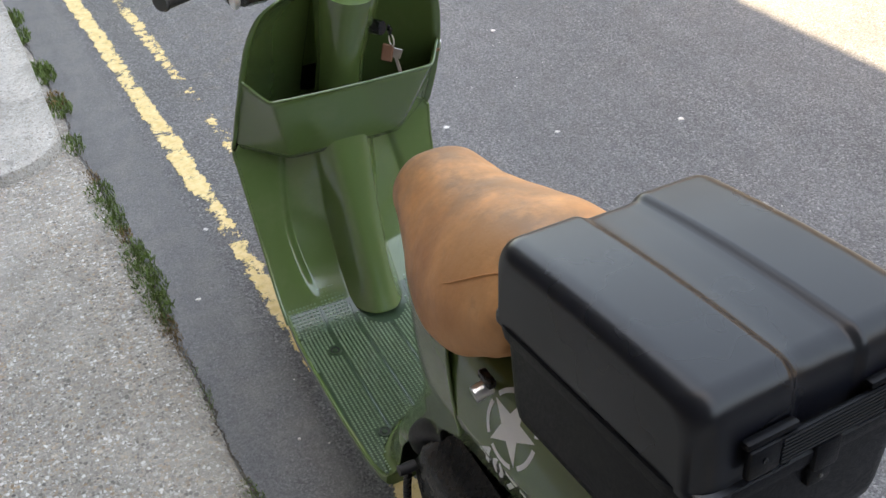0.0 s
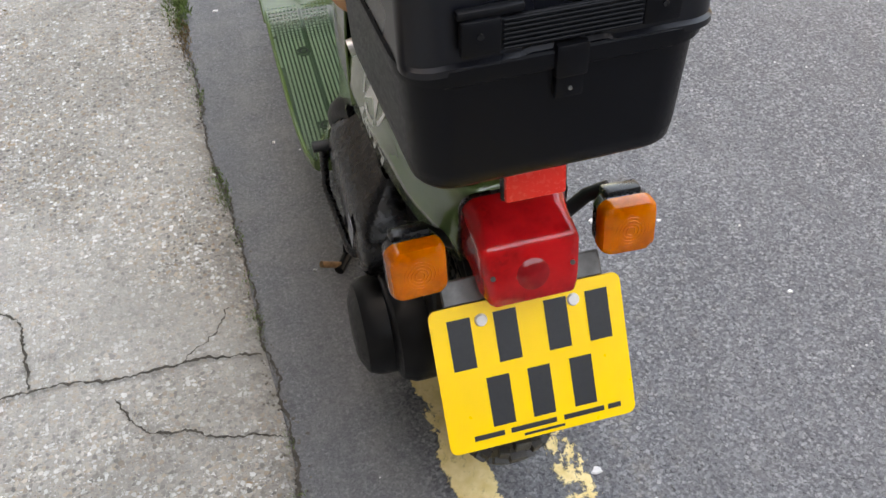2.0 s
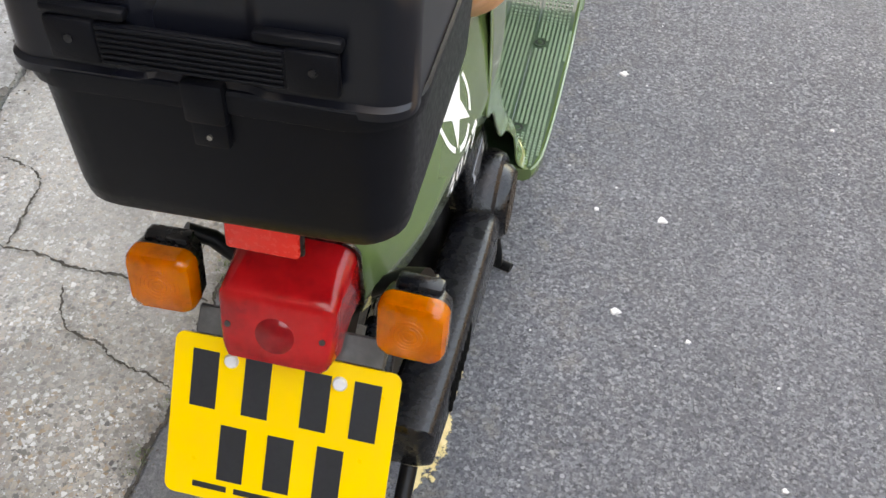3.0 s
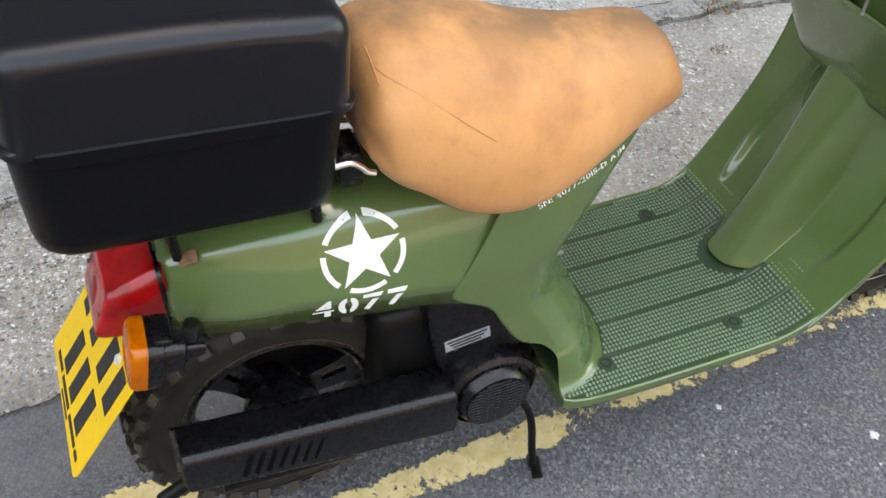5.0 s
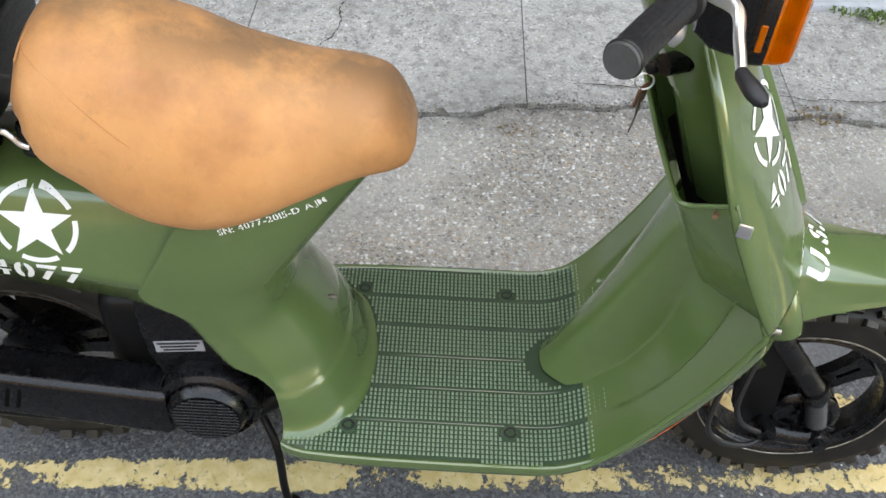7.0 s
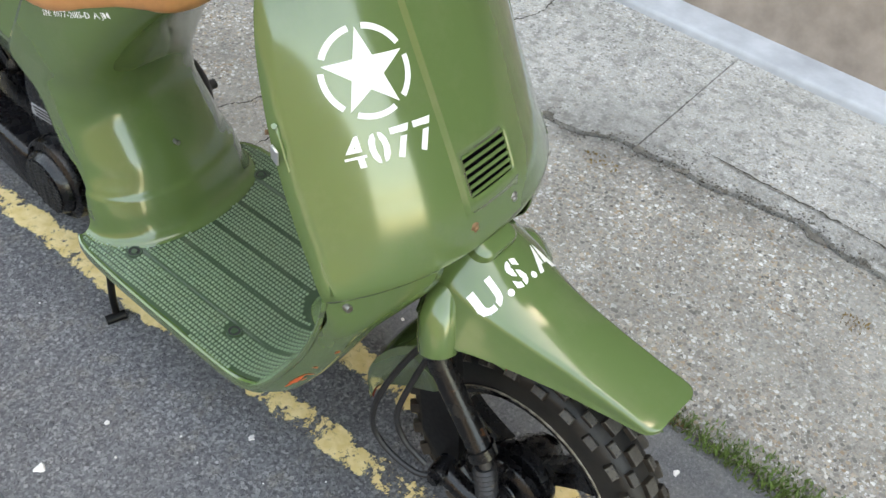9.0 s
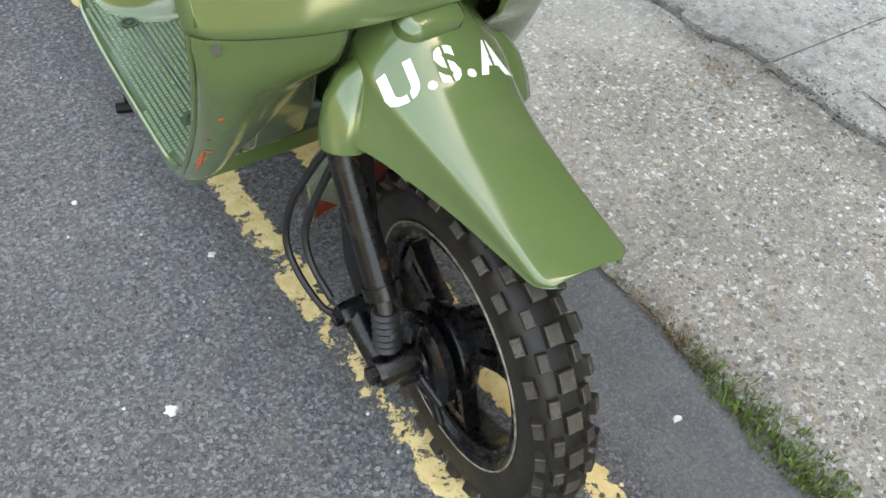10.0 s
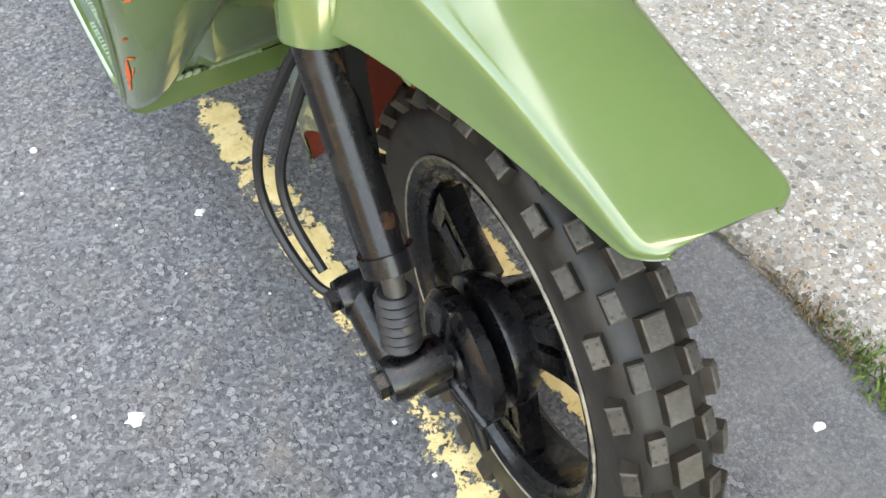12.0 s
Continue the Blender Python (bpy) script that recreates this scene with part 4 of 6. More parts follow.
mesh("vent_backing", v, f, M_HOLLOW_SHADE, shield, "black sheet painted in for the shade behind the louvres")
for x in (0.036, -0.034):
    z = 0.594
    v, f = spin([(0.0, 0.005), (0.0032, 0.005), (0.004, 0.0025), (0.0068, 0.0015), (0.0075, -0.002)], 16, "Y")
    o = mesh("shield_bolt", v, f, M_RUST if x > 0 else M_STEEL, shield, "slightly rusty bolt")
    o.matrix_basis = pose(x, shield_y(x, z), z, -12)

# glove pocket behind the shield
rings = []
for u in steps(0, 1, 14):
    hw, yr, zr = 0.118 + 0.038 * u, 0.942 - 0.070 * u ** 0.9, 0.546 + 0.156 * u
    xe, ze = 0.197 - 0.010 * u, 0.564 + 0.168 * u
    ye = curve_at(SHIELD, ze)[1] + 0.006
    half = [(x, yr - 0.006 * (1 - (x / hw) ** 2), zr) for x in steps(0, hw - 0.012, 8)]
    half += [(hw - 0.005, yr + 0.0015, zr), (hw - 0.001, yr + 0.006, zr + 0.001)]
    half += [(hw + (xe - hw) * t, yr + 0.006 + (ye - yr - 0.006) * t, zr + (ze - zr) * t) for t in (0.2, 0.45, 0.7, 0.9, 1.0)]
    rings.append(mirror(half))
v, f = loft(rings, False)
pocket = solid(mesh("glove_pocket", v, f, M_GREEN, scooter, "open olive green glove pocket behind the shield", sharp=50), 0.004, 1)
v, f = tube([(x, y, z + 0.001) for x, y, z in rings[-1]], 0.0030, 8)
mesh("pocket_rim", v, f, M_GREEN, pocket)
# raised black sheet puts the pocket's deep shade into colour
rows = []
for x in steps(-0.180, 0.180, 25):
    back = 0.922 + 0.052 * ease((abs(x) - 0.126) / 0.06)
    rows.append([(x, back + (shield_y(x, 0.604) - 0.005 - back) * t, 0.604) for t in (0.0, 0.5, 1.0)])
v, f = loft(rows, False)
mesh("pocket_floor", v, f, M_HOLLOW_SHADE, pocket, "black sheet painted in for the shade deep in the pocket")
# silver clip at the edge of the shield
bm = block(0.003, 0.014, 0.017, 0.0012, 2)
o = part("clip", bm, M_CHROME, shield, "small silver clip on the shield edge")
o.matrix_basis = pose(0.1975, 0.930, 0.710, 0, 0, -18)
v, f = tube([(0.174, 0.906, 0.712), (0.183, 0.902, 0.714)], 0.0028, 10)
mesh("clip_screw", v, f, M_RUST, shield, "rusty screw")

# steering column
v, f = tube([(0, 0.998, 0.55), (0, 0.970, 0.62), (0, 0.940, 0.70), (0, 0.912, 0.775)], [0.044, 0.044, 0.043, 0.042], 28)
mesh("steering_column_cover", v, f, M_GREEN, scooter, "olive green steering column cover")
v, f = tube([(0, 0.916, 0.766), (0, 0.915, 0.769), (0, 0.904, 0.80), (0, 0.886, 0.84), (0, 0.862, 0.89)], [0.042, 0.047, 0.050, 0.053, 0.055], 28)
mesh("column_collar", v, f, M_GREEN, scooter, "olive green collar below the handlebar")

# ---- top box ----
def rounded(hx, hy, r, z, n=6):
    """A level ring with rounded corners."""
    ring = []
    for cx, cy, a0 in ((hx - r, hy - r, 0), (-hx + r, hy - r, 90), (-hx + r, -hy + r, 180), (hx - r, -hy + r, 270)):
        for k in range(n + 1):
            a = radians(a0 + 90 * k / n)
            ring.append((cx + r * math.cos(a), cy + r * math.sin(a), z))
    return ring


BOX_AT = pose(-0.005, -0.0135, 0.807, -5.2, 0, 1.6)
BW, BL = 0.1370, 0.1575
rows = [(-0.130, 0.114, 0.132, 0.028), (-0.128, 0.121, 0.140, 0.031), (-0.121, 0.1265, 0.146, 0.035), (-0.106, 0.1290, 0.1490, 0.038), (-0.004, 0.1335, 0.155, 0.042), (0.0, 0.1335, 0.155, 0.042)]
v, f = loft([rounded(hx, hy, r, z) for z, hx, hy, r in rows])
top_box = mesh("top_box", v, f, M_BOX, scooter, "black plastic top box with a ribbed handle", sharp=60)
top_box.matrix_basis = BOX_AT


def lid_ring(x):
    edge = BW - abs(x)
    r = 0.027
    inset = r - math.sqrt(max(0.0, r * r - (r - edge) ** 2)) if edge < r else 0.0
    t = ease((0.0435 - abs(x)) / 0.014)
    drop = inset * 0.70 + 0.005 * t
    hy, top, c = BL - inset * 0.8 - 0.004 * t, 0.099 - drop, 0.025
    top = max(top, 0.012)
    c = min(c, top * 0.7, hy * 0.5)
    ring = [(x, -hy - 0.002, 0.0), (x, -hy - 0.002, 0.006), (x, -hy + 0.003, 0.008)]
    lean = 0.006
    for k in range(9):
        a = radians(180 - 90 * k / 8)
        ring.append((x, -hy + c + lean + c * math.cos(a), top - c + c * math.sin(a)))
    ring += [(x, -hy * 0.4, top + 0.003), (x, 0, top + 0.004), (x, hy * 0.4, top + 0.003)]
    for k in range(9):
        a = radians(90 - 90 * k / 8)
        ring.append((x, hy - c - lean + c * math.cos(a), top - c + c * math.sin(a)))
    return ring + [(x, hy - 0.003, 0.008), (x, hy + 0.002, 0.006), (x, hy + 0.002, 0.0)]


ends = [BW - 0.030 * (1 - math.cos(radians(a))) for a in steps(0, 88, 12)]
xs = sorted(set([-e for e in ends] + ends + [sx * q for sx in (-1, 1) for q in (0.0435, 0.0425, 0.041, 0.0395, 0.038, 0.0365, 0.035, 0.0335, 0.032, 0.030)] + steps(-0.09, 0.09, 13)))
v, f = loft([lid_ring(x) for x in xs], False)
k = len(lid_ring(0))
f += [tuple(range(k)), tuple((len(xs) - 1) * k + j for j in range(k)), ]
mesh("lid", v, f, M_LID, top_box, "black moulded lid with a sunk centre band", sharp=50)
v, f = loft([rounded(BW + d, BL + d, 0.044, z) for z, d in ((-0.013, -0.001), (-0.011, 0.0015), (-0.001, 0.003), (0.004, 0.0028), (0.006, 0.0005))], True, False)
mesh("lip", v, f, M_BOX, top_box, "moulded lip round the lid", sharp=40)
# handle across the back
bm = block(0.184, 0.006, 0.028, 0.002, 2, (0, -BL - 0.004, 0.032))
handle = part("handle", bm, M_BOX, top_box, "black carrying handle with a ribbed grip")
for sx in (1, -1):
    bm = block(0.034, 0.008, 0.031, 0.003, 2, (sx * 0.077, -BL - 0.0045, 0.032))
    part("handle_end", bm, M_BOX, top_box)
    v, f = tube([(sx * 0.078, -BL - 0.0075, 0.034), (sx * 0.078, -BL - 0.0095, 0.034)], 0.003, 10)
    mesh("handle_screw", v, f, M_BLACK, top_box, "small cross-head screw")
    bm = block(0.056, 0.010, 0.008, 0.003, 2, (sx * 0.068, -BL - 0.001, 0.051))
    part("handle_ledge", bm, M_BOX, top_box)
for k in range(7):
    bm = block(0.118, 0.0022, 0.0022, 0.0006, 1, (0, -BL - 0.0076, 0.020 + k * 0.004))
    part("grip_rib", bm, M_BOX, handle)
bm = block(0.030, 0.012, 0.032, 0.004, 2, (0.002, -BL - 0.001, -0.004))
part("latch", bm, M_BOX, top_box, "black plastic latch")
bm = block(0.026, 0.012, 0.024, 0.003, 2, (0.002, -BL + 0.0030, -0.029))
part("latch_hook", bm, M_BOX, top_box)
v, f = tube([(0.002, -BL - 0.0025, -0.031), (0.002, -BL - 0.0045, -0.031)], 0.002, 8)
mesh("latch_pin", v, f, M_STEEL, top_box, "small steel pin")
# carrier under the box
for sx in (1, -1):
    v, f = tube(bend([(sx * 0.064, 0.13, 0.664), (sx * 0.064, 0.08, 0.667), (sx * 0.064, -0.08, 0.683), (sx * 0.05, -0.11, 0.685)], 6), 0.006, 10)
    mesh("carrier_rail", v, f, M_BLACK, scooter, "black steel carrier rail under the box")
    v, f = tube([(sx * 0.064, 0.11, 0.662), (sx * 0.072, 0.11, 0.612)], 0.006, 10)
    mesh("carrier_post", v, f, M_BLACK, scooter)
    v, f = tube([(sx * 0.064, -0.05, 0.678), (sx * 0.056, -0.045, 0.592)], 0.006, 10)
    mesh("carrier_post", v, f, M_BLACK, scooter)
    bm = block(0.016, 0.022, 0.004, 0.001, 1)
    o = part("carrier_foot", bm, M_RUST, scooter, "rusty bolted foot of the carrier")
    o.matrix_basis = pose(sx * 0.061, -0.035, 0.593, 18, sx * 25)
for x in (0.085, -0.012):
    v, f = tube(bend([(x, 0.130, 0.694), (x, 0.148, 0.694), (x + 0.002, 0.158, 0.688), (x + 0.003, 0.165, 0.680), (x + 0.003, 0.174, 0.676)], 5), 0.0036, 10)
    mesh("carrier_hook", v, f, M_CHROME, scooter, "bright bent steel hook between box and seat")
bm = block(0.05, 0.03, 0.05, 0.006, 2, (0.03, 0.158, 0.655))
part("carrier_clamp", bm, M_BLACK, scooter, "black clamp behind the seat")
bm = block(0.21, 0.24, 0.006, 0.002, 1)
o = part("carrier_plate", bm, M_BLACK_DULL, scooter, "black mounting plate")
o.matrix_basis = pose(-0.004, -0.025, 0.674, -5.2, 0, 1.6)

# ---- tail ----
rings = []
for y, w, zt, zb, r in ((-0.064, 0.0585, 0.578, 0.486, 0.016), (-0.072, 0.0585, 0.576, 0.486, 0.018), (-0.090, 0.057, 0.568, 0.486, 0.02), (-0.108, 0.056, 0.5625, 0.486, 0.014), (-0.1265, 0.0555, 0.5572, 0.485, 0.010), (-0.1290, 0.0552, 0.5550, 0.485, 0.010), (-0.1315, 0.0548, 0.5500, 0.485, 0.010), (-0.141, 0.0530, 0.5280, 0.485, 0.012), (-0.149, 0.050, 0.5095, 0.486, 0.009), (-0.153, 0.046, 0.500, 0.489, 0.005)):
    hz, zc = (zt - zb) / 2, (zt + zb) / 2
    rings.append([(x, y, zc + z) for x, z, _ in rounded(w, hz, min(r, hz * 0.8), 0)])
v, f = loft(rings)
tail_lamp = mesh("tail_lamp", v, f, M_RED, scooter, "red plastic tail lamp lens", sharp=28)
v, f = loft([[(x, -0.0655 + d, 0.532 + z) for x, z, _ in rounded(0.0615 + e, 0.0485 + e, 0.018, 0)] for d, e in ((-0.001, 0.0), (-0.006, 0.001), (-0.006, -0.002))], True, False)
mesh("lens_gasket", v, f, M_BLACK, tail_lamp, "black rubber gasket")
# chrome plate added inside so the lens face glows more
bm = block(0.090, 0.003, 0.050, 0.001, 1)
o = part("lamp_bowl", bm, M_CHROME, tail_lamp, "flat reflector added behind the lens to brighten it")
o.matrix_basis = pose(0, -0.118, 0.518, -20)
for sx in (1, -1):
    v, f = tube([(sx * 0.045, -0.139, 0.523), (sx * 0.045, -0.1435, 0.525)], 0.003, 10)
    mesh("lens_screw", v, f, M_BRACKET, tail_lamp, "small lens screw")
v, f = spin([(0.0, -0.0035), (0.010, -0.0030), (0.017, -0.0015), (0.021, 0.0006), (0.0215, 0.003)], 32, "Y")
o = mesh("bulb_dome", v, f, M_BULB, tail_lamp, "round bulb window in the lens")
o.matrix_basis = pose(0, -0.1435, 0.5205, -23)
bm = block(0.064, 0.008, 0.032, 0.003, 2)
o = part("reflector", bm, M_REFLECT, scooter, "bright red rear reflector")
o.matrix_basis = pose(-0.001, -0.128, 0.640, -12)
bm = block(0.070, 0.006, 0.036, 0.003, 2)
o = part("reflector_frame", bm, M_BLACK, scooter)
o.matrix_basis = pose(-0.001, -0.1235, 0.6405, -12)
bm = block(0.02, 0.05, 0.005, 0.001, 1, (0, -0.10, 0.652))
part("reflector_bracket", bm, M_BLACK, scooter)

for sx in (1, -1):
    rings = []
    for y, w, r in ((0.060, 0.008, 0.004), (0.040, 0.011, 0.006), (0.036, 0.019, 0.012), (0.014, 0.024, 0.014), (0.012, 0.031, 0.014), (-0.004, 0.0325, 0.014), (-0.0045, 0.0315, 0.014)):
        rings.append([(x, y, z) for x, z, _ in rounded(w, w * 1.02, r, 0)])
    v, f = loft(rings)
    housing = mesh("rear_indicator", v, f, M_BLACK, scooter, "black indicator body with an amber lens", sharp=35)
    housing.matrix_basis = pose(sx * 0.1205, -0.100, 0.528, -12, 0, sx * -2)
    rings = []
    for y, w, r in ((-0.004, 0.0328, 0.014), (-0.016, 0.0325, 0.014), (-0.021, 0.030, 0.013), (-0.0235, 0.024, 0.011), (-0.0245, 0.012, 0.006), (-0.0247, 0.003, 0.001)):
        rings.append([(x, y, z) for x, z, _ in rounded(w, w * 1.02, r, 0)])
    v, f = loft(rings)
    mesh("amber_lens", v, f, M_AMBER, housing, "amber moulded lens", sharp=40)
    v, f = loft([[(x, y, z) for x, z, _ in rounded(w, w * 1.02, r, 0)] for y, w, r in ((-0.0150, 0.0300, 0.013), (-0.0105, 0.0255, 0.012), (-0.0075, 0.0180, 0.009), (-0.0062, 0.0080, 0.004), (-0.0060, 0.0010, 0.0005))], True, False)
    mesh("lamp_bowl", v, f, M_CHROME, housing, "bright reflector bowl behind the lens")
    for r in (0.005, 0.009, 0.013, 0.017, 0.021):
        v, f = spin([(r - 0.0009, 0.0), (r, -0.0008), (r + 0.0009, 0.0)], 28, "Y")
        o = mesh("lens_ring", v, f, M_AMBER, housing)
        o.matrix_basis = pose(0, -0.0243 + 0.0012 * (r / 0.021) ** 3, 0)
    bm = block(0.044, 0.020, 0.010, 0.004, 2)
    o = part("indicator_cap", bm, M_BLACK, housing)
    o.matrix_basis = pose(0, 0.012, 0.033)
    v, f = tube([(sx * 0.121, -0.055, 0.536), (sx * 0.10, -0.045, 0.520), (sx * 0.06, -0.05, 0.492)], 0.009, 12)
    mesh("indicator_stem", v, f, M_BLACK_DULL, scooter, "black indicator stem")

# number plate, with plain bars for its writing
bm = bmesh.new()
ring = rounded(0.114, 0.087, 0.010, 0)
top = [bm.verts.new((x, y, 0.0012)) for x, y, z in ring]
low = [bm.verts.new((x, y, -0.0012)) for x, y, z in ring]
bm.faces.new(top)
bm.faces.new(low[::-1])
for i in range(len(ring)):
    j = (i + 1) % len(ring)
    bm.faces.new((low[i], low[j], top[j], top[i]))
plate = part("number_plate", bm, M_PLATE, scooter, "yellow rear number plate with black characters")
PLATE_TILT = 90 - 35.5
plate.matrix_basis = pose(0.0, -0.1745, 0.398, PLATE_TILT)


def bar(x, y, w, h):
    bm = block(w, h, 0.0008, 0.0, 1, (x, y, 0.0015))
    part("bar", bm, M_INK_SHADE, plate, "plain black bar")


for x in (-0.081, -0.027, 0.033, 0.083):
    bar(x, 0.042, 0.027, 0.060)
for x in (-0.046, 0.003, 0.054):
    bar(x, -0.033, 0.027, 0.060)
for x, w in ((-0.066, 0.036), (-0.012, 0.056), (0.050, 0.050), (0.088, 0.016)):
    bar(x, -0.0725, w, 0.006)
bar(0.0, -0.0812, 0.05, 0.003)
for x in (-0.055, 0.055):
    v, f = spin([(0.0, 0.004), (0.006, 0.0035), (0.0075, 0.001), (0.0075, 0.0)], 16, "Z")
    o = mesh("plate_screw", v, f, M_LITTER, plate, "white plastic screw cap")
    o.matrix_basis = pose(x, 0.066, 0.0012)
bm = block(0.19, 0.03, 0.004, 0.002, 1)
o = part("plate_bracket", bm, M_BRACKET, scooter, "dull steel number plate bracket")
o.matrix_basis = pose(0, -0.112, 0.478, PLATE_TILT - 10)
rings = [[(x, y, z) for x, y, z in ((-0.055, y0, z0), (0, y0 - 0.004, z0 + 0.004), (0.055, y0, z0))] for y0, z0 in ((-0.05, 0.483), (-0.10, 0.455), (-0.150, 0.408), (-0.185, 0.36))]
v, f = loft(rings, False)
solid(mesh("rear_mudguard", v, f, M_BLACK_DULL, scooter, "black rear mudguard behind the plate"), 0.004)


STEER = -3.6


# ---- wheels ----
def wheel(name, at, label, turn, rim_r=0.1428, grow=1.0, narrow=1.0, offset=0.0, count=26, slim=1.0, edge=None, slender=1.0):
    """A black slotted alloy wheel with a knobbly tyre, built round its axle."""
    root = mesh(name, *spin([(0.0, -0.044), (0.020, -0.044), (0.024, -0.040), (0.028, -0.03), (0.036, -0.02), (0.042, 0.01), (0.052, 0.014), (0.056, 0.026), (0.054, 0.034), (0.030, 0.040), (0.012, 0.042), (0.0, 0.042)], 40), M_BLACK, scooter, label)
    root.matrix_basis = at
    d = rim_r - 0.1428
    lip = [(0.1405, 0.031), (0.136, 0.0295), (0.1335, 0.0275), (0.1315, 0.0285), (0.1300, 0.0255), (0.1275, 0.0265), (0.1255, 0.0225), (0.121, 0.0205), (0.1195, 0.012), (0.119, 0.0)]
    outer = [(0.126, 0.0), (0.127, 0.014), (0.130, 0.024), (0.139, 0.026), (0.1425, 0.028)]
    prof = [(r, x) for r, x in lip] + [(r, -x) for r, x in lip[-2::-1]] + [(r, -x) for r, x in outer[::-1]] + outer[1:] + [lip[0]]
    v, f = spin([(r + d, x * slim) for r, x in prof], 72)
    mesh("rim", v, f, M_BLACK, root, "black alloy rim with a bright worn edge", sharp=30)
    for sx in (1, -1):
        ring = [(sx * 0.0308 * slim, (rim_r - 0.0012) * math.cos(q), (rim_r - 0.0012) * math.sin(q)) for q in steps(0, 2 * math.pi, 73)]
        v, f = tube(ring, 0.0013, 6, False)
        mesh("rim_edge", v, f, edge or M_RIM_EDGE, root, "scuffed bright rim edge")
    shape = lambda r, x: (rim_r + (r - 0.1428) * grow, x * (narrow if r > 0.155 else slim + (narrow - slim) * max(0.0, (r - 0.139) / 0.021)))
    prof = [(0.139, 0.0285), (0.146, 0.0325), (0.160, 0.0385), (0.176, 0.0410), (0.190, 0.0390), (0.198, 0.034), (0.2045, 0.024), (0.2065, 0.012), (0.207, 0.0)]
    prof = [shape(r, x) for r, x in prof] + [shape(r, -x) for r, x in prof[-2::-1]]
    v, f = spin(prof, 80)
    mesh("tyre", v, f, M_RUBBER, root, "muddy black knobbly tyre", sharp=60)
    for k in range(3):
        a = 120 * k + turn - 90
        pieces = []
        for side in (-1, 1):
            pieces.append(loft([[(x, side * slender * (d + w * y), r) for x, y in ((-0.008, -0.5), (0.008, -0.5), (0.010, 0.5), (-0.010, 0.5))] for r, d, w in ((0.040, 0.0145, 0.019), (0.066, 0.0145, 0.0185), (0.098, 0.0165, 0.0225), (0.118, 0.0215, 0.031))]))
        for r0, r1 in ((0.040, 0.066), (0.104, 0.119)):
            pieces.append(loft([[(x, y * 0.048 * slender, r) for x, y in ((-0.0095, -0.5), (0.0095, -0.5), (0.0095, 0.5), (-0.0095, 0.5))] for r in (r0, r1)]))
        v, f = join(*pieces)
        o = mesh("spoke", v, f, M_BLACK, root, "black spoke with a long slot", sharp=30)
        o.matrix_basis = pose(offset, 0, 0, a)

    def tread(w, l, h, pits):
        b = bmesh.new()
        bmesh.ops.create_cube(b, size=1.0)
        for vert in b.verts:
            s = 0.93 if vert.co.z > 0 else 1.03
            vert.co = Vector((vert.co.x * w * s, vert.co.y * l * s, (vert.co.z + 0.5) * h - (0.004 if vert.co.z < 0 else 0)))
        bmesh.ops.bevel(b, geom=[e for e in b.edges if all(q.co.z > 0 for q in e.verts)], offset=0.0011, segments=1, affect="EDGES")
        for face in b.faces:
            face.material_index = 0 if face.normal.z > 0.7 else 1
        # pits are black squares on the top, shade put into the colour
        if pits:
            for px in (-0.27, 0.27):
                for py in (-0.27, 0.27):
                    r = 0.0009
                    q = [b.verts.new((px * w + r * cx, py * l + r * cy, h + 0.00025)) for cx, cy in ((-1, -1), (1, -1), (1, 1), (-1, 1))]
                    b.faces.new(q).material_index = 2
        return b

    rows = ((0.0375, 42, 0.0, 0.1945, 0.0145, 0.0190, 0.011), (0.0205, 16, 0.5, 0.2035, 0.0145, 0.0185, 0.0115), (0.0, 0, 0.0, 0.2060, 0.0225, 0.0215, 0.0115), (-0.0205, -16, 0.5, 0.2035, 0.0145, 0.0185, 0.0115), (-0.0375, -42, 0.0, 0.1945, 0.0145, 0.0190, 0.011))
    for x, lean, phase, r, w, l, h in rows:
        r, x = shape(r - 0.0015, x)
        first = None
        for k in range(count):
            a = 360 * (k + phase) / count
            m = pose(0, 0, 0, a + random.uniform(-0.4, 0.4)) @ pose(x, 0, r, 0, lean + random.uniform(-2, 2), random.uniform(-3, 3))
            if first is None:
                first = part("tread_block", tread(w * (narrow + 0.03), l, h * grow, lean != 0), M_BLOCK, root, "", smooth=False)
                first.matrix_basis = m
                first.data.materials.append(M_BLOCK_SIDE)
                first.data.materials.append(M_INK_SHADE)
            else:
                again(first, m)
    return root


wheel("front_wheel", pose(-0.003, 1.186, 0.206, 0, 0, STEER), "black slotted wheel with a knobbly tyre", 45, 0.1475, 0.84, 0.76, 0.008, 29, 0.95, slender=0.72)
wheel("rear_wheel", pose(0, 0.045, 0.226, 40, 0, 0), "black slotted wheel with a knobbly tyre", -30, edge=M_BRACKET)

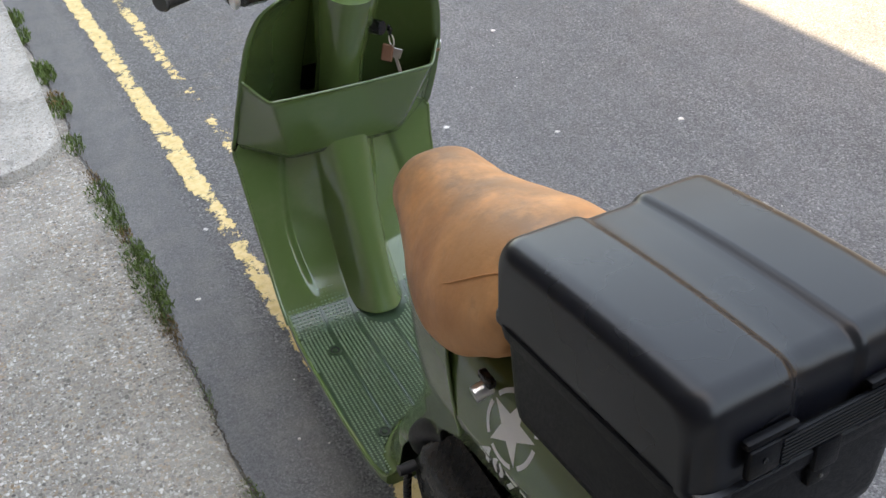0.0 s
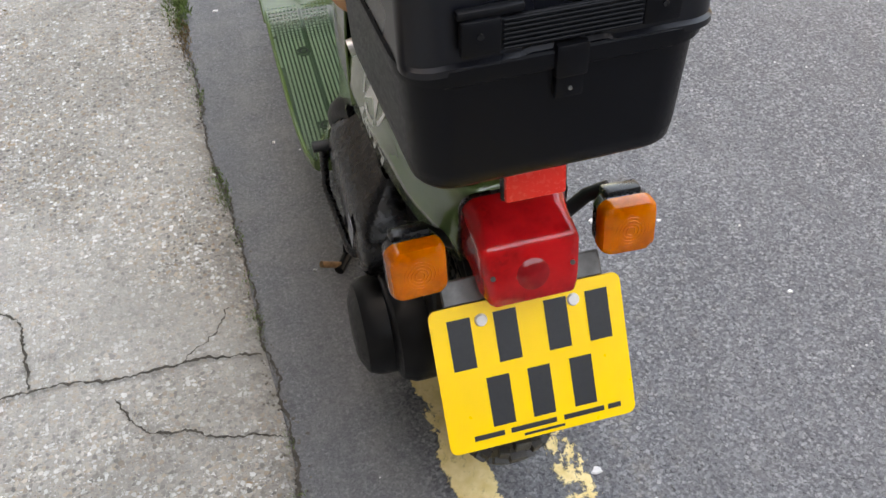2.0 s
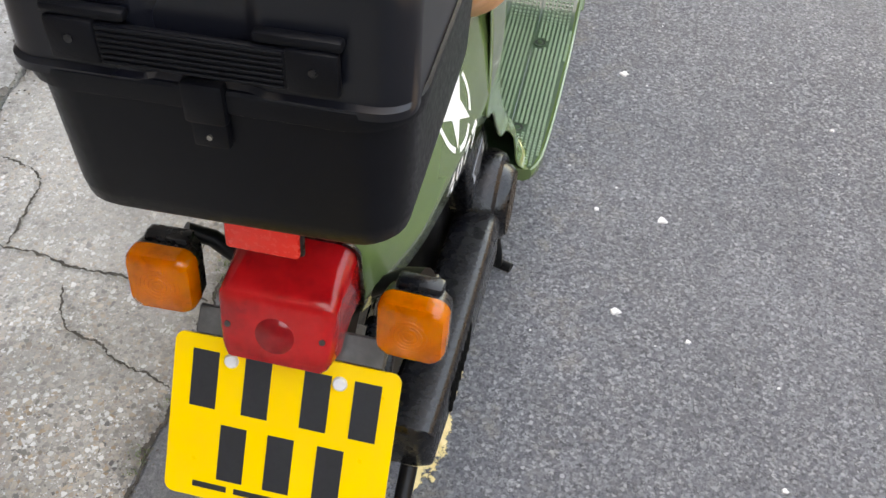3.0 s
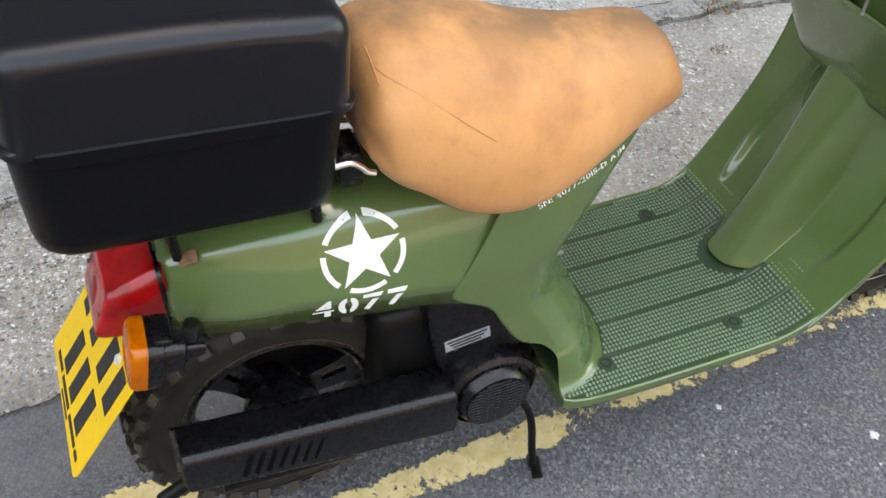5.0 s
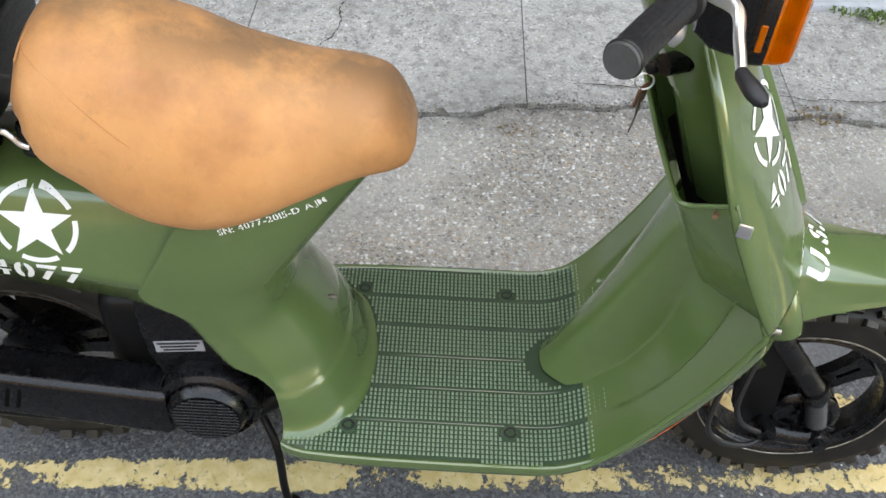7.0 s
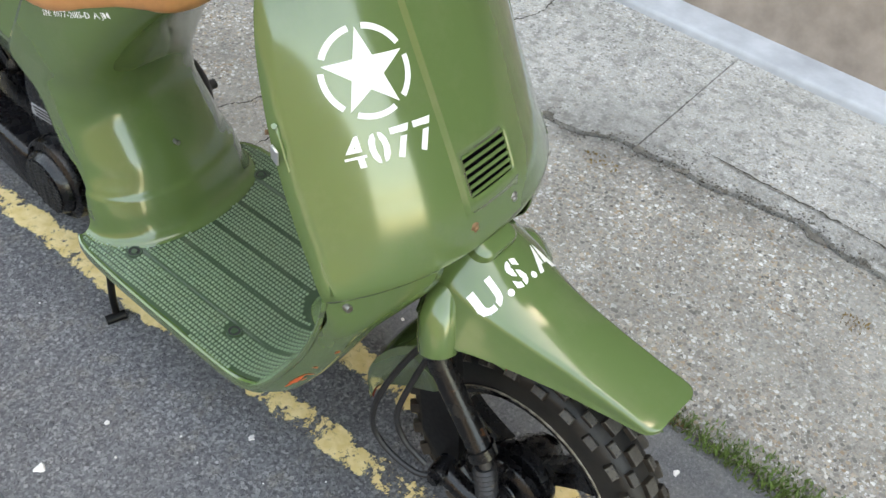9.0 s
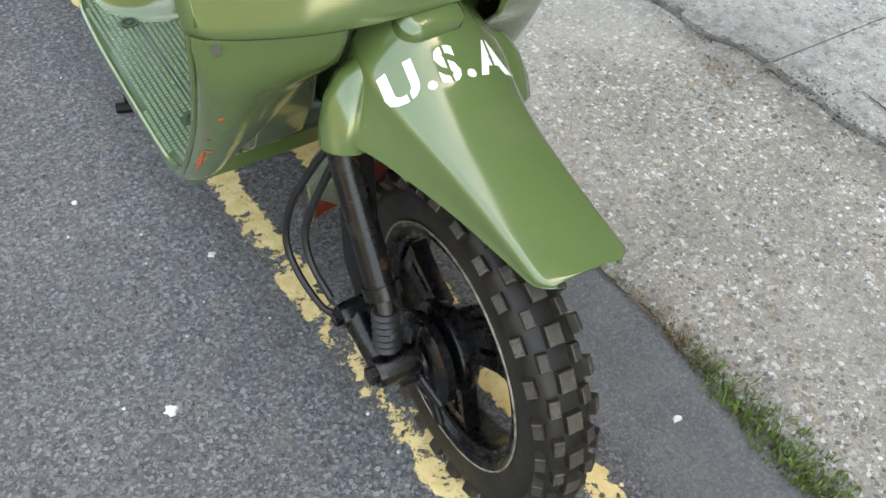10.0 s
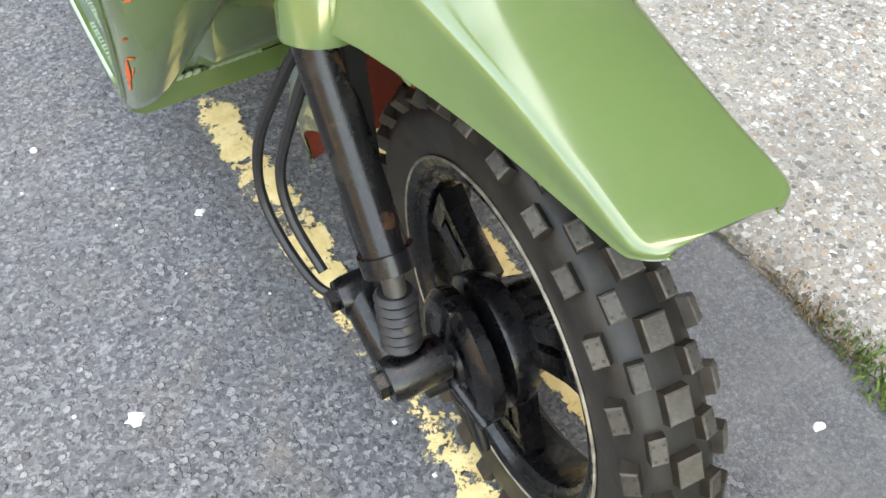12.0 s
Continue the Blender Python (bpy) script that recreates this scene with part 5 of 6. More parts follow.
# ---- front fork, hub and mudguard ----
for sx in (1, -1):
    v, f = tube([(sx * 0.0925, 1.058, 0.462), (sx * 0.0935, 1.084, 0.42), (sx * 0.0945, 1.1575, 0.3235), (sx * 0.0945, 1.161, 0.319)], [0.0155, 0.0155, 0.0158, 0.018], 20)
    leg = mesh("shock_tube", v, f, M_SHOCK, scooter, "scuffed black front shock tube")
    v, f = tube([(sx * 0.0945, 1.154, 0.328), (sx * 0.0945, 1.1625, 0.3165)], 0.0195, 20)
    mesh("shock_collar", v, f, M_SHOCK, leg)
    v, f = tube([(sx * 0.0945, 1.154, 0.328), (sx * 0.096, 1.182, 0.272)], 0.008, 12)
    mesh("shock_rod", v, f, M_BRACKET, leg, "bare steel shock rod")
    pts, rad = [], []
    for k in range(13):
        t = k / 12
        pts.append((sx * (0.095 + 0.003 * t), 1.167 + 0.014 * t, 0.298 - 0.048 * t))
        rad.append(0.0125 + (0.003 if k % 2 else 0))
    v, f = tube(pts, rad, 14)
    mesh("rubber_boot", v, f, M_GRIP, leg, "ribbed black rubber boot")
    rings = []
    for y, z, w in ((1.072, 0.47, 0.018), (1.080, 0.40, 0.022), (1.082, 0.33, 0.032), (1.092, 0.26, 0.030), (1.106, 0.225, 0.016)):
        rings.append([(sx * 0.078 + x, y + d, z) for x, d in ((-0.006, -w), (0.006, -w), (0.008, 0), (0.006, w), (-0.006, w), (-0.008, 0))])
    v, f = loft(rings)
    mesh("fork_leg", v, f, M_BLACK_DULL, scooter, "flat black fork leg")
    v, f = tube([(sx * 0.098, 1.112, 0.232), (sx * 0.100, 1.15, 0.223), (sx * 0.100, 1.188, 0.224)], [0.016, 0.015, 0.017], 14)
    arm = mesh("suspension_link", v, f, M_BLACK, scooter, "black leading link")
    for y, z, r in ((1.112, 0.234, 0.011), (1.188, 0.224, 0.013)):
        v, f = tube([(sx * 0.070, y, z), (sx * 0.108, y, z), (sx * 0.116, y, z)], [r * 1.4, r * 1.4, r * 1.25], 16)
        mesh("link_boss", v, f, M_BLACK, arm)
        v, f = tube([(sx * 0.114, y, z), (sx * 0.124, y, z)], r * 0.8, 6)
        mesh("link_nut", v, f, M_BLACK, arm, "black hexagon nut")
v, f = spin([(0.0, 0.060), (0.020, 0.060), (0.022, 0.056), (0.040, 0.055), (0.043, 0.058), (0.050, 0.056), (0.055, 0.050), (0.055, 0.040)], 40)
brake = mesh("brake_plate", v, f, M_BLACK, scooter, "black drum brake plate")
brake.matrix_basis = pose(0.003, 1.189, 0.205, 0, 0, STEER)
for a in (10, 130, 250):
    bm = block(0.010, 0.012, 0.046, 0.003, 2)
    o = part("brake_rib", bm, M_BLACK, brake)
    o.matrix_basis = pose(0, 0, 0, a) @ pose(0.058, 0, 0.034, 0, -12)
bm = block(0.008, 0.016, 0.060, 0.003, 2)
o = part("brake_lever_arm", bm, M_BLACK_DULL, brake, "brake operating arm")
o.matrix_basis = pose(0.056, 0.036, -0.026, 44)
v, f = tube([(0.060, 0.008, -0.012), (0.082, 0.008, -0.012)], 0.008, 12)
mesh("brake_cam", v, f, M_BLACK_DULL, brake)
for pts in (((0.072, 1.08, 0.49), (0.088, 1.055, 0.44), (0.106, 1.030, 0.38), (0.124, 1.014, 0.32), (0.131, 1.016, 0.27), (0.129, 1.042, 0.238), (0.122, 1.082, 0.222), (0.112, 1.108, 0.226)),
            ((0.070, 1.085, 0.49), (0.088, 1.068, 0.44), (0.108, 1.052, 0.37), (0.122, 1.046, 0.315), (0.124, 1.062, 0.278), (0.118, 1.095, 0.250))):
    v, f = tube(bend(pts, 8), 0.0042, 8)
    mesh("cable", v, f, M_GRIP, scooter, "black control cable looped beside the fork")

# mudguard: rows of y, ridge half-width, ridge z, hem half-width, hem z, height of the crown
GUARD = [
    (1.035, 0.062, 0.535, 0.082, 0.470, 0.036),
    (1.065, 0.066, 0.527, 0.089, 0.462, 0.033),
    (1.095, 0.065, 0.519, 0.089, 0.461, 0.027),
    (1.125, 0.059, 0.510, 0.077, 0.462, 0.018),
    (1.17, 0.0515, 0.504, 0.0635, 0.465, 0.011),
    (1.23, 0.0455, 0.5015, 0.052, 0.473, 0.0065),
    (1.29, 0.0430, 0.4985, 0.0455, 0.482, 0.0042),
    (1.325, 0.0425, 0.4965, 0.0435, 0.489, 0.0035),
    (1.337, 0.039, 0.495, 0.0392, 0.4935, 0.004),
]
rings = []
TIP = 0.011
for y in steps(1.035, 1.324, 45) + [1.337 - TIP * (1 - math.sin(radians(a))) for a in (8, 20, 32, 44, 55, 65, 74, 82, 88)]:
    w1, z1, w2, z2, crown = curve_at(GUARD, y)
    # the front corners are rounded off
    t = max(0.0, (y - 1.337 + TIP) / TIP)
    cut = TIP * (1 - math.sqrt(max(0.0, 1 - t * t)))
    w1, w2 = w1 - cut, w2 - cut
    tall = z1 - z2
    lip = min(1.0, tall / 0.02)
    half = [(w1 * q, y, z1 + 0.001 + crown * (1 - q ** 2.2)) for q in (0, 0.15, 0.3, 0.45, 0.6, 0.75, 0.88, 0.95)]
    half += [(w1, y, z1), (w1 + 0.0018 * lip, y, z1 - min(0.002, tall * 0.2)), (w1 + 0.0026 * lip, y, z1 - min(0.005, tall * 0.4))]
    for t in (0.35, 0.6, 0.85):
        half.append((w1 + 0.0026 * lip + (w2 - w1 - 0.0026 * lip) * t, y, z1 - tall * (0.1 + 0.85 * t)))
    half += [(w2 + 0.0012 * lip, y, z2 + 0.0015 * lip), (w2 + 0.0016 * lip, y, z2), (w2 - 0.002 * lip, y, z2 - 0.001 * lip)]
    rings.append(mirror(half))
v, f = loft(rings, False)
guard = solid(mesh("front_mudguard", v, f, M_GREEN, scooter, "olive green pointed front mudguard with white stencilling", sharp=40), 0.003)
guard.matrix_basis = pose(0, 1.05, 0, 0, 0, STEER) @ pose(0, -1.05, 0)


def tail_sheet(inward, trim):
    """Rear half of the mudguard round the tyre, with hanging sides."""
    rings = []
    for a in steps(100, 182, 24):
        c, s = math.cos(radians(a)), math.sin(radians(a))
        half = 0.066 + 0.018 * ease((a - 118) / 14) - 0.012 * ease((a - 160) / 22) - inward
        ring = []
        for t in (-1.0, -0.96, -0.8, -0.4, 0.0, 0.4, 0.8, 0.96, 1.0):
            r = 0.262 - inward - 0.012 * abs(t) ** 3
            ring.append((half * t, 1.203 + r * c, 0.219 + r * s))
        drop = (0.062 - trim) * ease((190 - a) / 60) * ease((a - 114) / 16) + 0.004
        for sx in (-1, 1):
            r = 0.250 - inward - drop
            p = (sx * (half + 0.002), 1.203 + r * c, 0.219 + r * s)
            ring = [p] + ring if sx < 0 else ring + [p]
        rings.append(ring)
    return loft(rings, False)


v, f = tail_sheet(0.0, 0.0)
solid(mesh("mudguard_tail", v, f, M_GREEN, guard, "olive green rear half of the mudguard"), 0.002)
v, f = tail_sheet(0.003, 0.006)
mesh("mudguard_lining", v, f, M_PRIMER, guard, "red primer inside the mudguard")
for sx in (1, -1):
    v, f = tube([(sx * 0.058, 1.058, 0.508), (sx * 0.070, 1.062, 0.500), (sx * 0.080, 1.067, 0.484), (sx * 0.087, 1.075, 0.464), (sx * 0.090, 1.080, 0.446)], [0.018, 0.022, 0.0245, 0.0250, 0.0245], 32)
    mesh("fork_cover", v, f, M_GREEN, guard, "olive green fork cover")
v, f = loft([[(x, y, z) for x, y, z in rounded(0.034 * s, 0.020 * s, 0.018 * s, z)] for z, s in ((-0.01, 1.0), (0.004, 0.97), (0.008, 0.85), (0.010, 0.6))])
o = mesh("steering_stop", v, f, M_GREEN, scooter, "olive green cap above the mudguard")
o.matrix_basis = pose(0.004, 1.068, 0.558, -18)
for sx in (1, -1):
    v, f = tube([(sx * 0.183, 1.010, 0.546), (sx * 0.1845, 1.0195, 0.546)], 0.0042, 10)
    mesh("flank_bolt", v, f, M_STEEL, scooter, "small bolt below the shield")

# ---- engine and stand ----
rings = []
for y, zc, hz, x1 in ((-0.108, 0.292, 0.030, 0.132), (-0.100, 0.291, 0.039, 0.140), (-0.02, 0.283, 0.041, 0.143), (0.10, 0.270, 0.043, 0.145), (0.20, 0.258, 0.045, 0.146), (0.262, 0.250, 0.046, 0.146), (0.268, 0.249, 0.044, 0.143)):
    rings.append([(x1 - 0.032 + x, y, zc + z) for x, z, _ in rounded(0.032, hz, 0.014, 0)])
v, f = loft(rings)
guard_bar = mesh("exhaust_cover", v, f, M_BLACK, scooter, "satin black exhaust cover with slots", sharp=45)
# slots are solid black blocks, their inner shade put into the colour
for k in range(7):
    bm = block(0.008, 0.0075, 0.048, 0.003, 1)
    o = part("cover_slot", bm, M_HOLLOW_SHADE, guard_bar, "louvre slot with its shade painted black")
    y = -0.024 + k * 0.0155
    o.matrix_basis = pose(0.1425, y, 0.286 - 0.1 * (y + 0.02), -18)
v, f = tube([(0.112, -0.14, 0.222), (0.112, -0.10, 0.245)], 0.010, 12)
mesh("exhaust_tip", v, f, M_BLACK_DULL, scooter, "black exhaust tip")
v, f = tube([(0.112, -0.06, 0.235), (0.113, 0.0, 0.232), (0.113, 0.12, 0.222)], 0.024, 14)
mesh("exhaust_pipe", v, f, M_BLACK_DULL, scooter)
v, f = spin([(0.071, 0.090), (0.073, 0.118), (0.070, 0.132), (0.064, 0.137), (0.062, 0.132), (0.056, 0.134), (0.054, 0.144), (0.049, 0.151), (0.047, 0.150), (0.0, 0.150)], 44)
fan = mesh("fan_cover", v, f, M_BLACK, scooter, "round black fan cover with ribs", sharp=30)
fan.matrix_basis = pose(0, 0.323, 0.262)
for k in range(13):
    z = -0.042 + k * 0.007
    bm = block(0.004, 2 * math.sqrt(max(0.0001, 0.046 ** 2 - z * z)), 0.0034, 0.0008, 1)
    o = part("fan_rib", bm, M_BLACK, fan)
    o.matrix_basis = pose(0.1515, 0, z)
rings = []
for z, y0, y1, x1 in ((0.285, 0.265, 0.385, 0.108), (0.33, 0.248, 0.372, 0.108), (0.38, 0.240, 0.352, 0.104), (0.425, 0.238, 0.325, 0.096), (0.45, 0.24, 0.31, 0.088), (0.49, 0.24, 0.31, 0.08)):
    rings.append([(0.05 + (x1 - 0.05) * (1 + x) / 2, (y0 + y1) / 2 + y * (y1 - y0) / 2, z) for x, y, _ in rounded(1, 1, 0.25, 0)])
v, f = loft(rings)
cowling = mesh("engine_cowling", v, f, M_BLACK, scooter, "satin black engine cowling", sharp=45)
bm = block(0.001, 0.066, 0.019, 0.0, 1)
o = part("maker_label", bm, M_LABEL, cowling, "small silver printed label")
o.matrix_basis = pose(0.1065, 0.292, 0.362, 6, -7, 0)
for k in range(3):
    bm = block(0.0012, 0.058 - 0.008 * k, 0.0032, 0.0, 1)
    o = part("print_bar", bm, M_INK_SHADE, cowling, "dark line of print")
    o.matrix_basis = pose(0.1068 - 0.0007 * (1 - k), 0.291, 0.3675 - 0.0055 * k, 6, -7, 0)
bm = block(0.15, 0.26, 0.24, 0.03, 3, (0.0, 0.30, 0.29))
part("crankcase", bm, M_BLACK_DULL, scooter, "black engine block under the seat")
# black filler in place of the dark void inside the cowl
bm = block(0.13, 0.30, 0.12, 0.02, 2, (0.0, 0.27, 0.50))
part("inner_frame", bm, M_BLACK_DULL, scooter, "black block added to darken the inside of the cowl")
v, f = tube([(0.07, 0.30, 0.205), (0.09, 0.35, 0.188), (0.06, 0.42, 0.21)], 0.018, 12)
mesh("header_pipe", v, f, M_BLACK_DULL, scooter)
# left side: belt case, air box, kick start
# made-up dark block so the gap between the spokes reads dark
bm = block(0.022, 0.20, 0.13, 0.02, 3, (-0.068, 0.075, 0.345))
part("inner_guard", bm, M_BLACK_DULL, scooter, "dull black block added to darken the gap behind the wheel")
rings = []
for x, s in ((-0.075, 1.0), (-0.105, 1.0), (-0.122, 0.96), (-0.128, 0.86)):
    ring = []
    for y, z in [(0.045 + 0.075 * math.cos(radians(a)), 0.226 + 0.075 * math.sin(radians(a))) for a in steps(100, 280, 12)] + [(0.36 + 0.06 * math.cos(radians(a)), 0.25 + 0.06 * math.sin(radians(a))) for a in steps(-80, 80, 12)]:
        ring.append((x, 0.2 + (y - 0.2) * s, 0.235 + (z - 0.235) * s))
    rings.append(ring)
v, f = loft(rings)
mesh("belt_case", v, f, M_BLACK_DULL, scooter, "black transmission case", sharp=40)
v, f = spin([(0.0, -0.176), (0.045, -0.174), (0.066, -0.164), (0.073, -0.148), (0.074, -0.10)], 36)
o = mesh("clutch_drum", v, f, M_BLACK_DULL, scooter, "round black drum cover")
o.matrix_basis = pose(0, 0.082, 0.205)
rings = []
for z, y0, y1, x0 in ((0.275, 0.11, 0.33, 0.140), (0.30, 0.095, 0.345, 0.150), (0.345, 0.085, 0.35, 0.150), (0.375, 0.10, 0.345, 0.143), (0.395, 0.13, 0.33, 0.12), (0.42, 0.15, 0.33, 0.10)):
    rings.append([(-0.06 - (x0 - 0.06) * (1 + x) / 2, (y0 + y1) / 2 + y * (y1 - y0) / 2, z) for x, y, _ in rounded(1, 1, 0.22, 0)])
v, f = loft(rings)
airbox = mesh("air_box", v, f, M_BLACK, scooter, "black plastic air filter box", sharp=40)
bm = block(0.001, 0.030, 0.042, 0.0, 1)
o = part("paper_label", bm, M_LABEL, airbox, "worn pale square label")
o.matrix_basis = pose(-0.1528, 0.155, 0.333, 8, 3, 0)
v, f = tube(bend([(-0.10, 0.33, 0.40), (-0.115, 0.36, 0.385), (-0.12, 0.385, 0.35), (-0.11, 0.40, 0.31)], 6), 0.020, 14)
mesh("intake_hose", v, f, M_GRIP, scooter, "black rubber intake hose")
v, f = tube(bend([(-0.135, 0.19, 0.245), (-0.150, 0.20, 0.243), (-0.154, 0.26, 0.238), (-0.158, 0.352, 0.230), (-0.158, 0.364, 0.25), (-0.156, 0.360, 0.315)], 6), 0.0068, 12)
kick = mesh("kick_start_lever", v, f, M_BLACK, scooter, "black kick start lever")
v, f = tube([(-0.144, 0.358, 0.322), (-0.172, 0.358, 0.322)], 0.009, 12)
mesh("kick_pedal", v, f, M_GRIP, kick, "rubber kick pedal")
for sx in (1, -1):
    v, f = tube(bend([(sx * 0.06, 0.36, 0.20), (sx * 0.112, 0.402, 0.15), (sx * 0.130, 0.411, 0.06), (sx * 0.133, 0.415, 0.012)], 6), 0.0065, 12)
    mesh("stand_leg", v, f, M_BLACK_DULL, scooter, "centre stand leg")
    v, f = tube([(sx * 0.122, 0.425, 0.0085), (sx * 0.155, 0.375 if sx < 0 else 0.415, 0.0085)], 0.009, 12)
    mesh("stand_foot", v, f, M_BLACK_DULL, scooter)
v, f = tube([(-0.14, 0.40, 0.01), (-0.15, 0.385, 0.012), (-0.185, 0.375, 0.035)], 0.006, 10)
mesh("stand_tang", v, f, M_RUST, scooter, "foot tang of the stand")
# seat lock on the left
v, f = tube([(-0.098, 0.215, 0.598), (-0.122, 0.215, 0.592)], 0.011, 16)
mesh("seat_lock", v, f, M_CHROME, scooter, "small chrome seat lock")
bm = block(0.012, 0.03, 0.012, 0.003, 2, (-0.105, 0.212, 0.615))
part("lock_hinge", bm, M_BLACK, scooter)

# ---- handlebar ----
H0, H1 = Vector((0.218, 0.806, 0.972)), Vector((0.316, 0.745, 0.976))
for sx in (1, -1):
    a, b = Vector((sx * H0.x, H0.y, H0.z)), Vector((sx * H1.x, H1.y, H1.z))
    way = (b - a).normalized()
    v, f = tube(bend([(sx * 0.02, 0.862, 0.93), (sx * 0.08, 0.858, 0.955), (sx * 0.15, 0.838, 0.970), tuple(a), tuple(b)], 6), 0.011, 14)
    drop = pose(0, 0, 0 if sx > 0 else -0.020)
    bar_ob = mesh("handlebar", v, f, M_BLACK, scooter, "black handlebar tube")
    pts = [a + way * t for t in (0.0, 0.001, 0.009, 0.010, 0.108, 0.111, 0.113)]
    v, f = tube(pts, [0.0155, 0.0178, 0.0178, 0.0138, 0.0140, 0.0156, 0.0148], 28)
    grip = mesh("grip", v, f, M_GRIP, scooter, "black rubber handlebar grip", sharp=30)
    for k in (0, 1, 2, 6, 7, 8, 12, 13, 14, 18, 19, 20):
        ang = 2 * math.pi * k / 24
        u = way.orthogonal().normalized()
        w = way.cross(u)
        off = (math.cos(ang) * u + math.sin(ang) * w) * 0.0138
        v, f = tube([a + way * 0.016 + off, a + way * 0.095 + off], 0.0008, 6)
        mesh("grip_rib", v, f, M_GRIP, grip)
    v, f = tube([a + way * 0.112, a + way * 0.116], [0.0146, 0.0136], 24)
    mesh("grip_end", v, f, M_CAP, grip, "worn grey grip end")
    v, f = tube([(sx * 0.205, 0.808, 0.972), (sx * 0.180, 0.822, 0.971)], [0.019, 0.017], 16)
    clamp = mesh("lever_clamp", v, f, M_CHROME, scooter, "bright alloy lever clamp")
    v, f = tube(bend([(sx * 0.196, 0.814, 0.962), (sx * 0.198, 0.811, 0.940), (sx * 0.199, 0.811, 0.918)], 5), [0.0085, 0.0085, 0.0085, 0.0082, 0.008, 0.0078, 0.0085, 0.0088, 0.008, 0.006, 0.003], 14)
    mesh("clamp_boss", v, f, M_CHROME, clamp)
    pts = bend([(sx * 0.180, 0.826, 0.966), (sx * 0.195, 0.834, 0.965), (sx * 0.217, 0.849, 0.964), (sx * 0.250, 0.846, 0.957), (sx * 0.286, 0.843, 0.949)], 6)
    rings = []
    for i, p in enumerate(pts):
        t = i / (len(pts) - 1)
        wz, wy = 0.0085 - 0.0045 * t, 0.0050 - 0.0015 * t
        rings.append([(p.x + sx * y * wy * 0.3, p.y + y * wy, p.z + z * wz) for y, z in ((-1, -0.6), (-0.5, -1), (0.5, -1), (1, -0.6), (1, 0.6), (0.5, 1), (-0.5, 1), (-1, 0.6))])
    v, f = loft(rings)
    lever = mesh("brake_lever", v, f, M_CHROME, scooter, "polished alloy brake lever", sharp=40)
    for ob in (bar_ob, grip, clamp, lever):
        ob.matrix_basis = drop
    v, f = tube([(sx * 0.280, 0.8435, 0.950), (sx * 0.285, 0.844, 0.949), (sx * 0.300, 0.849, 0.947), (sx * 0.309, 0.853, 0.9455), (sx * 0.314, 0.855, 0.945)], [0.0050, 0.0062, 0.0075, 0.0065, 0.003], 14)
    mesh("lever_tip", v, f, M_GRIP, lever, "black rubber lever tip")
    # front indicator
    rings = []
    for y, w, h, r in ((-0.060, 0.018, 0.022, 0.008), (-0.045, 0.026, 0.032, 0.010), (-0.014, 0.030, 0.038, 0.011), (-0.012, 0.0325, 0.041, 0.012), (0.0, 0.0325, 0.041, 0.012)):
        rings.append([(x, y, z) for x, z, _ in rounded(w, h, r, 0)])
    v, f = loft(rings)
    ind = mesh("front_indicator", v, f, M_BLACK, scooter, "black front indicator with an amber lens", sharp=35)
    ind.matrix_basis = drop @ pose(sx * 0.163, 0.895, 0.936, 0, 0, sx * -6)
    rings = []
    for y, w, h, r in ((0.0, 0.0315, 0.040, 0.012), (0.012, 0.0312, 0.0395, 0.012), (0.022, 0.029, 0.037, 0.012), (0.026, 0.022, 0.030, 0.010), (0.0275, 0.008, 0.012, 0.004)):
        rings.append([(x, y, z) for x, z, _ in rounded(w, h, r, 0)])
    v, f = loft(rings)
    mesh("amber_lens", v, f, M_AMBER, ind, "amber ribbed lens", sharp=40)
    for k in range(9):
        v, f = tube([(-0.0318, 0.004 + 0.0018 * k, -0.030), (-0.0318, 0.004 + 0.0018 * k, 0.030)], 0.0007, 6)
        for s in (1, -1):
            mesh("lens_rib", [(s * x, y, z) for x, y, z in v], f, M_AMBER, ind)
    bm = block(0.003, 0.006, 0.026, 0.001, 1, (sx * 0.032, -0.008, -0.01))
    part("side_marker", bm, M_AMBER, ind, "small amber slot")
bm = block(0.20, 0.060, 0.050, 0.02, 3, (0, 0.868, 0.955))
part("handlebar_housing", bm, M_BLACK_DULL, scooter, "black switch housing on the handlebar")
# ignition, key and fob
v, f = tube([(0.030, 0.885, 0.800), (0.050, 0.850, 0.802)], [0.014, 0.012], 16)
ign = mesh("ignition_lock", v, f, M_BLACK, scooter, "black ignition lock")
bm = block(0.004, 0.013, 0.016, 0.0018, 2)
o = part("key_head", bm, M_BLACK, ign, "black key head")
o.matrix_basis = pose(0.057, 0.836, 0.802, 20)
ring = [(0.058, 0.832 + 0.010 * math.cos(a), 0.786 + 0.010 * math.sin(a)) for a in steps(0, 2 * math.pi, 18)]
v, f = tube(ring, 0.0011, 6)
mesh("key_ring", v, f, M_CHROME, ign, "steel split ring")
bm = block(0.004, 0.020, 0.030, 0.002, 1)
o = part("fob", bm, M_BROWN, ign, "brown leather key fob")
o.matrix_basis = pose(0.050, 0.834, 0.764, 8, 10, 50)
bm = block(0.002, 0.020, 0.018, 0.001, 1)
o = part("padlock_key", bm, M_STEEL, ign, "flat steel key")
o.matrix_basis = pose(0.064, 0.830, 0.762, 20, 0, 70)
bm = block(0.002, 0.006, 0.030, 0.001, 1)
o = part("key_blade", bm, M_STEEL, ign)
o.matrix_basis = pose(0.066, 0.828, 0.742, -14, 8, 70)

